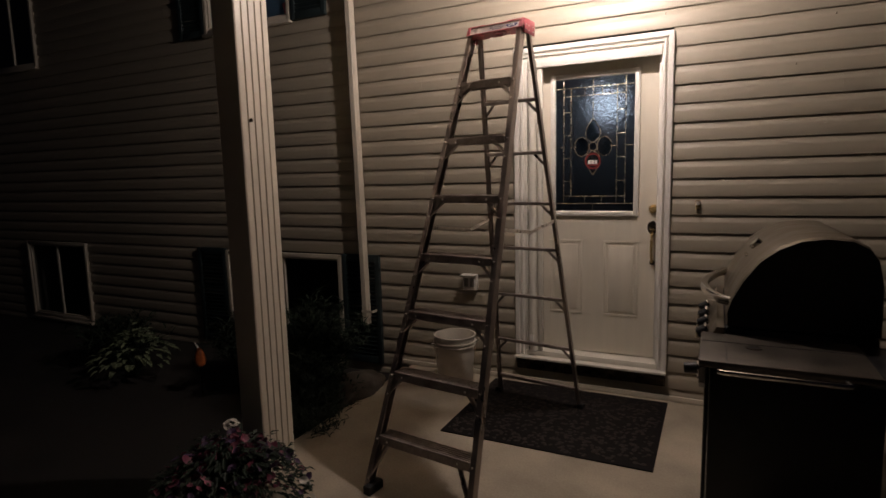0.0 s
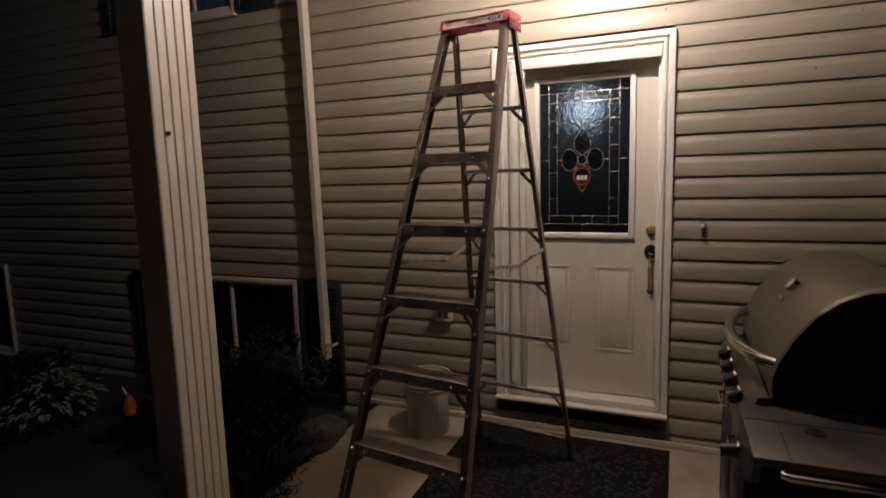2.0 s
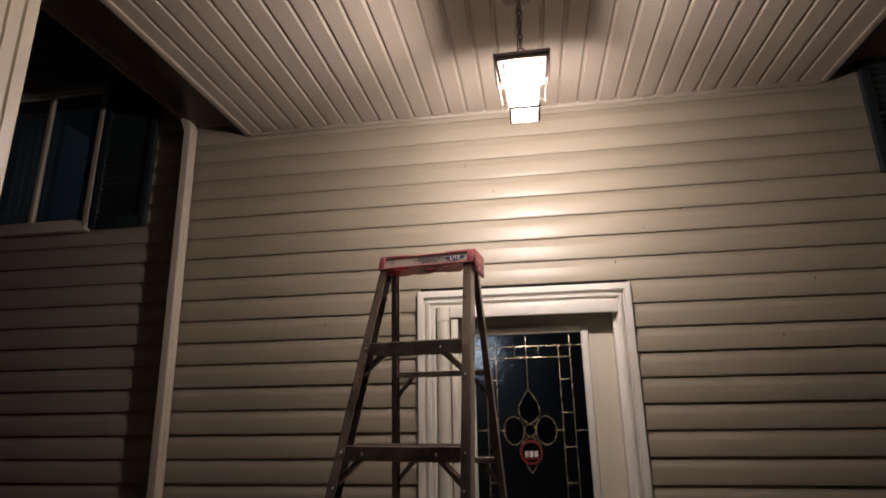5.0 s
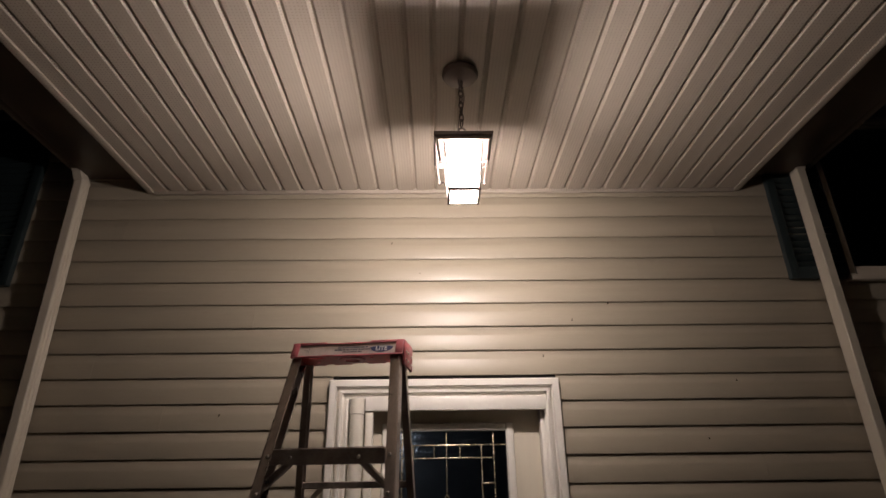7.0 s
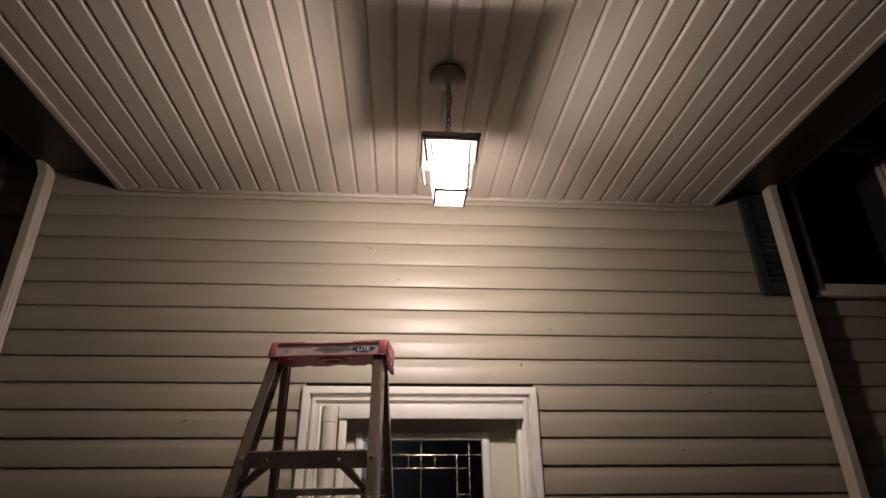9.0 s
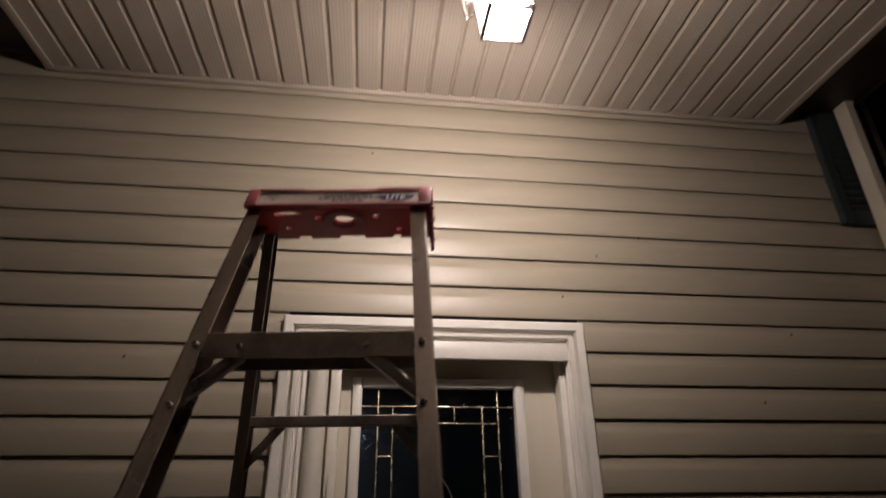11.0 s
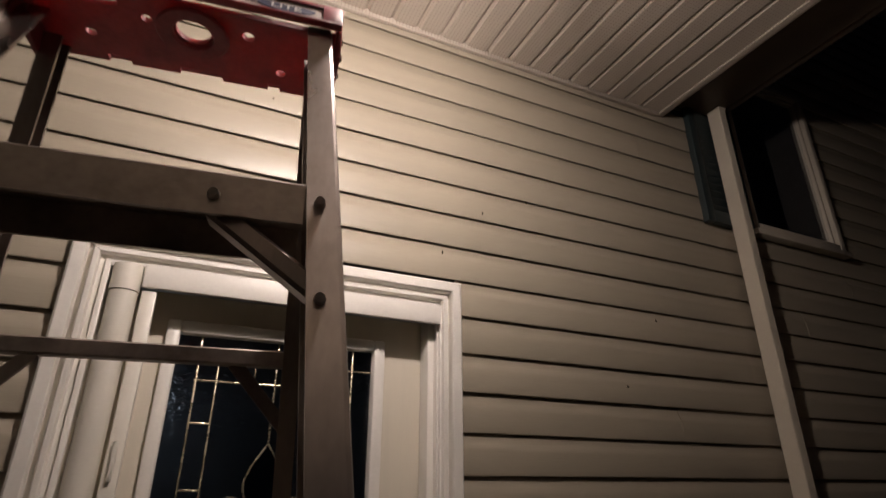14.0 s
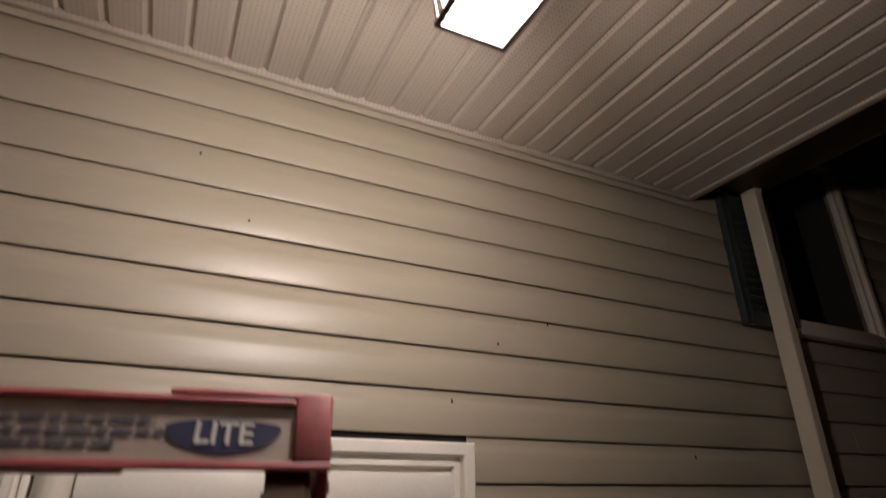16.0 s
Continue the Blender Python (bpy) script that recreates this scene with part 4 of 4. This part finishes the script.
# ---- bucket ----
BX, BY = -1.80, 3.42
bucket = thing("bucket", "scuffed white plastic bucket with ribs under the rim", "bucket", (BX, BY, 0))
rows = [(0.001, 0.004), (0.118, 0.004), (0.122, 0.0), (0.126, 0.006), (0.142, 0.30), (0.152, 0.302), (0.152, 0.308), (0.143, 0.310), (0.144, 0.325), (0.154, 0.327), (0.154, 0.333), (0.145, 0.335), (0.147, 0.368), (0.152, 0.370), (0.152, 0.378), (0.144, 0.378), (0.138, 0.30), (0.119, 0.012), (0.001, 0.010)]
part("body", lathe(bmesh.new(), rows, 48), BUCKET, bucket)
arc = [(0.157 * math.cos(a), -0.157 * math.sin(a) * 0.25 - 0.03 * math.sin(a), 0.318 - 0.185 * math.sin(a)) for a in (math.pi * i / 20 for i in range(21))]
arc = [Matrix.Rotation(radians(38), 3, "Z") @ Vector(p) for p in arc]
part("bail", tube(bmesh.new(), arc, 0.0022, 6), CHROME, bucket, "thin wire handle")
part("grip", cyl(bmesh.new(), arc[9], arc[11], 0.010, n=12), BUCKET, bucket)
for a in (arc[0], arc[20]):
    part("ear", cyl(bmesh.new(), Vector(a) * 0.93, Vector(a) * 1.02, 0.014, n=14), BUCKET, bucket)

# ---- door mat ----
doormat = thing("doormat", "dark rubber doormat with a pebbled border", "doormat")
MX0, MX1, MY0, MY1 = -1.568, -0.374, 2.692, 3.62
part("base", boxes((MX0, MX1, MY0, MY1, 0.0, 0.008), bevel=0.003), MAT_RUBBER, doormat)
rng = random.Random(4)
bm = bmesh.new()
for i in range(1100):
    x, y = rng.uniform(MX0 + 0.02, MX1 - 0.02), rng.uniform(MY0 + 0.02, MY1 - 0.02)
    r = rng.uniform(0.008, 0.016)
    ring = [bm.verts.new((x + r * math.cos(a) * rng.uniform(0.8, 1.1), y + r * math.sin(a) * rng.uniform(0.8, 1.1), 0.0078)) for a in (2 * math.pi * k / 7 for k in range(7))]
    top = bm.verts.new((x, y, 0.0078 + r * 0.35))
    for k in range(7):
        bm.faces.new((ring[k], ring[(k + 1) % 7], top))
tagged(part("pebble_relief", bm, PEBBLE, doormat), kind="stuff")

# ---- grill ----
grill = thing("gas_grill", "stainless and black gas grill with a closed domed lid", "grill", (0, 0, -0.066))
GY0, GY1 = 2.29, 3.12
cart = part("cart", boxes((-0.135, 0.43, 2.21, 3.14, 0.135, 0.80), bevel=0.012), BLACK, grill, "black enamel cart")
for y in (2.26, 3.09):
    for x in (-0.08, 0.37):
        part("caster", cyl(bmesh.new(), (x - 0.02, y, 0.101), (x + 0.02, y, 0.101), 0.035, n=20), BLACK, cart)
for y0, y1 in ((2.23, 2.67), (2.68, 3.12)):
    d = part("cart_door", boxes((-0.152, -0.137, y0, y1, 0.15, 0.76), bevel=0.004), BLACK, cart)
    part("door_pull", tube(bmesh.new(), [(-0.155, (y0 + y1) / 2 - 0.08, 0.70), (-0.178, (y0 + y1) / 2 - 0.07, 0.70), (-0.178, (y0 + y1) / 2 + 0.07, 0.70), (-0.155, (y0 + y1) / 2 + 0.08, 0.70)], 0.006, 8), CHROME, d)
part("firebox", boxes((-0.085, 0.41, GY0 - 0.01, GY1 + 0.01, 0.80, 0.955), bevel=0.01), BLACK, grill, "black firebox")
panel = [(-0.088, 0.79), (-0.172, 0.80), (-0.165, 0.86), (-0.115, 0.955), (-0.088, 0.955)]
ctrl = part("control_panel", sweep(bmesh.new(), panel, "y", GY0 - 0.02, GY1 + 0.02), STEEL, grill, "stainless control panel", smooth=None)
for y in (2.42, 2.58, 2.74, 2.90):
    k = part("knob", cyl(bmesh.new(), (-0.145, y, 0.905), (-0.186, y, 0.885), 0.026, 0.021, n=22), BLACK, ctrl, "black knob with a chrome rim")
    part("knob_rim", cyl(bmesh.new(), (-0.143, y, 0.906), (-0.150, y, 0.9025), 0.031, n=22), CHROME, k)
    part("knob_bar", boxes((-0.196, -0.184, y - 0.006, y + 0.006, 0.862, 0.906), bevel=0.003), CHROME, k)
dome = [(-0.082, 0.962), (-0.084, 1.02), (-0.070, 1.075), (-0.030, 1.165), (0.025, 1.25), (0.085, 1.305), (0.155, 1.340), (0.235, 1.352), (0.315, 1.345), (0.365, 1.315), (0.395, 1.265), (0.412, 1.16), (0.415, 0.962)]
dome = [(x, 0.962 + (z - 0.962) * 0.91) for x, z in dome]
cx0, cz0 = 0.17, 0.962
small = [(cx0 + (x - cx0) * 0.985, cz0 + (z - cz0) * 0.982) for x, z in dome]
bm = bmesh.new()
rings = []
for y, k in ((GY0 + 0.002, 0.0), (GY0 + 0.012, 0.8), (GY0 + 0.026, 1.0), (GY1 - 0.026, 1.0), (GY1 - 0.012, 0.8), (GY1 - 0.002, 0.0)):
    rings.append([bm.verts.new((a[0] + (b[0] - a[0]) * k, y, a[1] + (b[1] - a[1]) * k)) for a, b in zip(small, dome)])
for p, q in zip(rings, rings[1:]):
    for i in range(len(dome)):
        j = (i + 1) % len(dome)
        bm.faces.new((p[i], p[j], q[j], q[i]))
bm.faces.new(rings[0][::-1])
bm.faces.new(rings[-1])
lid = part("lid", bm, STEEL, grill, "domed stainless steel lid", smooth=40)
for y0, y1 in ((GY0 - 0.012, GY0 + 0.0015), (GY1 - 0.0015, GY1 + 0.012)):
    part("lid_end", sweep(bmesh.new(), small, "y", y0, y1), BLACK, lid, "black cast lid end", smooth=40)
grip = [(-0.060 - 0.108 * max(0.0, math.sin(math.pi * u)) ** 0.62, GY0 + 0.03 + (GY1 - GY0 - 0.06) * u, 1.050 - 0.008 * math.sin(math.pi * u)) for u in (i / 22 for i in range(23))]
part("lid_handle", tube(bmesh.new(), grip, 0.020, 14), CHROME, lid, "brushed tubular lid handle")
bm = cyl(bmesh.new(), (0.040, 2.70, 1.232), (0.024, 2.70, 1.246), 0.027, n=28)
gauge = part("thermometer", bm, CHROME, lid, "round chrome thermometer")
part("gauge_face", cyl(bmesh.new(), (0.0238, 2.70, 1.2462), (0.0220, 2.70, 1.2478), 0.021, n=28), plain("dial", (0.5, 0.47, 0.4), 0.3), gauge)
part("badge", beam(bmesh.new(), (-0.004, 2.67, 1.190), (-0.004, 2.73, 1.190), (0.55, 0, 0.83), 0.014, 0.006), CHROME, lid, "plain chrome badge")
top = part("side_shelf", boxes((-0.170, 0.345, 1.905, 2.286, 0.905, 0.930), bevel=0.006), STEEL_OLD, grill, "greasy steel side shelf")
part("shelf_back", boxes((0.347, 0.44, 1.905, 2.286, 0.90, 0.926), bevel=0.006), BLACK, grill)
part("shelf_fascia", sweep(bmesh.new(), [(1.908, 0.904), (2.286, 0.904), (2.286, 0.76), (2.08, 0.77), (1.96, 0.83)], "x", -0.168, -0.148), BLACK, grill, smooth=None)
part("shelf_seam", boxes((-0.165, 0.340, 2.150, 2.155, 0.9302, 0.9312), (-0.085, -0.081, 1.89, 2.148, 0.9302, 0.9312)), BLACK, top)
part("lighter_hole", cyl(bmesh.new(), (0.006, 2.108, 0.9302), (0.006, 2.108, 0.9325), 0.020, n=24), BLACK, top)
part("hole_rim", lathe(bmesh.new(), [(0.0205, 0.9302), (0.0205, 0.934), (0.026, 0.934), (0.027, 0.9302)], 24, (0.006, 2.108, 0)), STEEL_OLD, top)
part("towel_rail", tube(bmesh.new(), [(-0.10, 1.895, 0.908), (-0.105, 1.868, 0.908), (-0.09, 1.862, 0.908), (0.24, 1.862, 0.908), (0.255, 1.868, 0.908), (0.25, 1.895, 0.908)], 0.009, 10), CHROME, grill, "chrome towel rail")
k = part("burner_knob", cyl(bmesh.new(), (-0.169, 2.195, 0.806), (-0.225, 2.195, 0.800), 0.024, 0.020, n=20), BLACK, grill)
part("knob_rim", cyl(bmesh.new(), (-0.1685, 2.195, 0.806), (-0.176, 2.195, 0.805), 0.029, n=20), CHROME, k)
for y in (2.0, 2.2):
    part("shelf_bracket", boxes((-0.10, 0.30, y - 0.012, y + 0.012, 0.86, 0.903)), BLACK, grill)

# ---- garden ----
def leaf(bm, p, d, length, width, droop, fold=0.25):
    """Adds one pointed leaf, of six faces, that grows from p along d and bends down."""
    p, d = Vector(p), Vector(d).normalized()
    side = d.cross(Vector((0, 0, 1)))
    side = side.normalized() if side.length > 1e-3 else Vector((1, 0, 0))
    rows = []
    for u, w in ((0, 0.12), (0.35, 1.0), (0.7, 0.8), (1.0, 0.02)):
        c = p + d * length * u + Vector((0, 0, -droop * length * u * u))
        up = side.cross(d) * fold * width * w
        rows.append([bm.verts.new(c - side * width * w / 2 + up), bm.verts.new(c), bm.verts.new(c + side * width * w / 2 + up)])
    for a, b in zip(rows, rows[1:]):
        bm.faces.new((a[0], a[1], b[1], b[0]))
        bm.faces.new((a[1], a[2], b[2], b[1]))


def shrub(x, y, r, h, count, size, material, label, seed, upright=0.7):
    rng = random.Random(seed)
    s = thing("shrub", label, "shrub", (x, y, -0.09))
    bm = bmesh.new()
    stems = bmesh.new()
    for k in range(40):
        a, q = rng.uniform(0, 6.28), rng.uniform(0.1, 1.0)
        tip = (r * q * math.cos(a), r * q * math.sin(a), h * rng.uniform(0.55, 1.0) * (1 - 0.35 * q))
        pts = [(tip[0] * u, tip[1] * u, tip[2] * u ** 0.8) for u in (0, 0.35, 0.7, 1.0)]
        tube(stems, pts, 0.004, 5)
        for i in range(count // 40):
            u = rng.uniform(0.15, 1.0)
            p = (tip[0] * u + rng.gauss(0, 0.03), tip[1] * u + rng.gauss(0, 0.03), tip[2] * u ** 0.8 + rng.gauss(0, 0.02))
            b = rng.uniform(0, 6.28)
            leaf(bm, p, (math.cos(b), math.sin(b), upright + rng.uniform(-0.4, 0.6)), size * rng.uniform(0.6, 1.3), size * 0.14, rng.uniform(0.1, 0.5))
    tagged(part("undergrowth", stems, LEAF, s), kind="stuff")
    tagged(part("foliage", bm, material, s), kind="stuff")
    return s


shrub(-2.92, 3.22, 0.46, 0.74, 5200, 0.10, LEAF, "dark feathery green shrub beside the porch slab", 1)
shrub(-3.45, 3.10, 0.46, 0.66, 4200, 0.10, LEAF, "dark feathery green shrub before the basement window", 2)
shrub(-2.62, 2.75, 0.36, 0.46, 3000, 0.09, LEAF, "low dark green shrub at the edge of the slab", 3)
shrub(-5.0, 3.0, 0.45, 0.50, 1300, 0.12, LEAF, "dark green shrub in the shade along the house wall", 5)

# edge leaves; this clump is also put here to darken the shadowed slab
shrub(-2.36, 2.42, 0.22, 0.22, 1500, 0.06, LEAF, "low dark ground cover creeping over the slab edge", 8)
shrub(-2.45, 2.75, 0.25, 0.26, 1500, 0.07, LEAF, "low dark ground cover creeping over the slab edge", 9)

hosta = thing("hosta", "pale-edged hosta plant in the dark garden bed", "plant", (-4.42, 2.76, -0.09))
rng = random.Random(7)
bm = bmesh.new()
for k in range(210):
    a, q = rng.uniform(0, 6.28), rng.uniform(0, 1) ** 0.7
    leaf(bm, (0.30 * q * math.cos(a), 0.30 * q * math.sin(a), 0.40 - 0.22 * q + rng.gauss(0, 0.03)), (math.cos(a), math.sin(a), 0.5 - 0.6 * q), rng.uniform(0.05, 0.085), 0.034, 0.35)
part("leaves", bm, LEAF_PALE, hosta)
bm = bmesh.new()
for k in range(30):
    a = rng.uniform(0, 6.28)
    tube(bm, [(0, 0, 0), (0.10 * math.cos(a), 0.10 * math.sin(a), 0.2), (0.2 * math.cos(a), 0.2 * math.sin(a), 0.28)], 0.003, 5)
part("stalks", bm, LEAF, hosta)

bird = thing("garden_ornament", "orange and white glazed garden ornament on a stake", "ornament", (-3.62, 2.737, -0.14))
part("stake", cyl(bmesh.new(), (0, 0, 0), (0, 0, 0.27), 0.004, n=8), BRONZE, bird)
part("body", lathe(bmesh.new(), [(0.001, 0.25), (0.035, 0.27), (0.045, 0.31), (0.034, 0.36), (0.016, 0.40), (0.001, 0.41)], 18), ORANGE, bird, "orange glazed body")
part("tip", cyl(bmesh.new(), (-0.01, 0, 0.40), (-0.045, 0, 0.445), 0.010, 0.003, n=10), PETAL_WHITE, bird, "white tip")

rock = bmesh.new()
bmesh.ops.create_icosphere(rock, subdivisions=4, radius=1)
for v in rock.verts:
    n = 1 + 0.22 * noise.noise(v.co * 1.3) + 0.07 * noise.noise(v.co * 4)
    v.co = Vector((-2.40 + v.co.x * 0.16 * n, 3.04 + v.co.y * 0.24 * n, 0.01 + v.co.z * 0.12 * n))
solid("boulder", rock, ROCK, "rounded field stone at the edge of the slab", "rock")

planter = thing("flower_planter", "dark pot overflowing with pink, purple and white petunias", "planter", (-2.02, 1.52, 0))
part("pot", lathe(bmesh.new(), [(0.001, 0.0), (0.13, 0.0), (0.17, 0.20), (0.18, 0.20), (0.18, 0.225), (0.165, 0.225), (0.16, 0.19), (0.001, 0.185)], 32), BRONZE, planter)
rng = random.Random(11)
bm = bmesh.new()
for k in range(2400):
    a, q = rng.uniform(0, 6.28), rng.uniform(0, 1) ** 0.6
    r = 0.34 * q
    z = 0.34 - 0.22 * q ** 2 + rng.gauss(0, 0.035)
    leaf(bm, (r * math.cos(a), r * math.sin(a), z), (math.cos(a), math.sin(a), rng.uniform(-0.3, 0.7)), rng.uniform(0.02, 0.04), 0.016, 0.4)
part("foliage", bm, LEAF, planter)


def bloom(r, rng):
    bm = bmesh.new()
    c = bm.verts.new((0, 0, -r * 0.4))
    ring = [bm.verts.new((r * (1 + 0.12 * (k % 2)) * math.cos(2 * math.pi * k / 10), r * (1 + 0.12 * (k % 2)) * math.sin(2 * math.pi * k / 10), rng.uniform(-0.1, 0.15) * r)) for k in range(10)]
    for k in range(10):
        bm.faces.new((c, ring[k], ring[(k + 1) % 10]))
    return bm


blooms = {m: finish(bloom(0.019, rng), "bloom", m) for m in (PETAL_PINK, PETAL_PURPLE, PETAL_WHITE)}
for k in range(190):
    a, q = rng.uniform(0, 6.28), rng.uniform(0.1, 1)
    z = 0.365 - 0.21 * q ** 2 + rng.gauss(0, 0.025)
    m = rng.choice((PETAL_PINK, PETAL_PINK, PETAL_PURPLE))
    o = new("bloom", blooms[m])
    o.parent = planter
    o.matrix_basis = Matrix.Translation((0.35 * q * math.cos(a), 0.35 * q * math.sin(a), z)) @ Euler((rng.uniform(-0.9, 0.9), rng.uniform(-0.9, 0.9), a)).to_matrix().to_4x4() @ Matrix.Scale(rng.uniform(0.7, 1.2), 4)
for x, y, z in ((-0.11, 0.15, 0.40), (-0.09, 0.13, 0.39), (-0.13, 0.13, 0.395), (-0.10, 0.16, 0.385), (-0.12, 0.12, 0.38), (0.30, 0.14, 0.20), (0.28, 0.18, 0.15), (0.32, 0.16, 0.11)):
    o = new("bloom", blooms[PETAL_WHITE])
    o.parent = planter
    o.matrix_basis = Matrix.Translation((x, y, z)) @ Euler((rng.uniform(-0.5, 0.9), rng.uniform(-0.5, 0.9), 0)).to_matrix().to_4x4()

# ---- siding, course by course ----
COURSE, ZREF = 0.1143, 2.140 - 19 * 0.1143
rng = random.Random(21)
cache = {}


def board(a, b):
    """One lap of softly rolled siding from a to b."""
    key = (round(a, 3), round(b, 3))
    if key not in cache:
        h = COURSE
        prof = [(0.0, 0.006), (-0.0130, 0.0), (-0.0150, 0.002), (-0.0160, 0.006), (-0.0160, h * 0.34), (-0.0152, h * 0.58), (-0.0135, h * 0.66), (-0.0090, h * 0.75), (-0.0045, h * 0.87), (-0.0015, h + 0.004), (0.0, h + 0.006)]
        bm = bmesh.new()
        r0 = [bm.verts.new((a, y, z)) for y, z in prof]
        r1 = [bm.verts.new((b, y, z)) for y, z in prof]
        for k in range(len(prof) - 1):
            bm.faces.new((r0[k], r0[k + 1], r1[k + 1], r1[k]))
        bm.faces.new(r0[::-1])
        bm.faces.new(r1)
        cache[key] = finish(bm, "siding_board", SIDING, 30)
    return cache[key]


for k in range(-1, 50):
    z = ZREF + k * COURSE
    spans = []
    for a, b in cut(-9.9, 5.9, z, z + COURSE):
        cuts = [a]
        for j in sorted({-6.1 + 0.61 * ((k * 5) % 7), 0.05 + 0.42 * ((k * 3) % 5), -2.5 + 0.35 * ((k * 4) % 3)}) if k % 2 else []:
            if a + 0.4 < j < b - 0.4 and j - cuts[-1] > 0.6:
                cuts.append(j)
        cuts.append(b)
        spans += list(zip(cuts, cuts[1:]))
    for i, (a, b) in enumerate(spans):
        o = new("siding_board", board(a, b))
        o.parent = wall
        o.location = (0, WALL - (0.0012 if i % 2 else 0.0), z)

# small dark specks on the siding
for x, z in ((0.245, 2.080), (-0.30, 2.62), (-0.12, 2.70), (-1.02, 2.86), (-1.16, 3.02), (-0.45, 2.45), (0.42, 2.33), (-1.9, 2.2)):
    part("speck", cyl(bmesh.new(), (x, WALL - 0.0185, z), (x + 0.002, WALL - 0.0145, z + 0.010), 0.0028, 0.0015, n=7), BRONZE, wall)
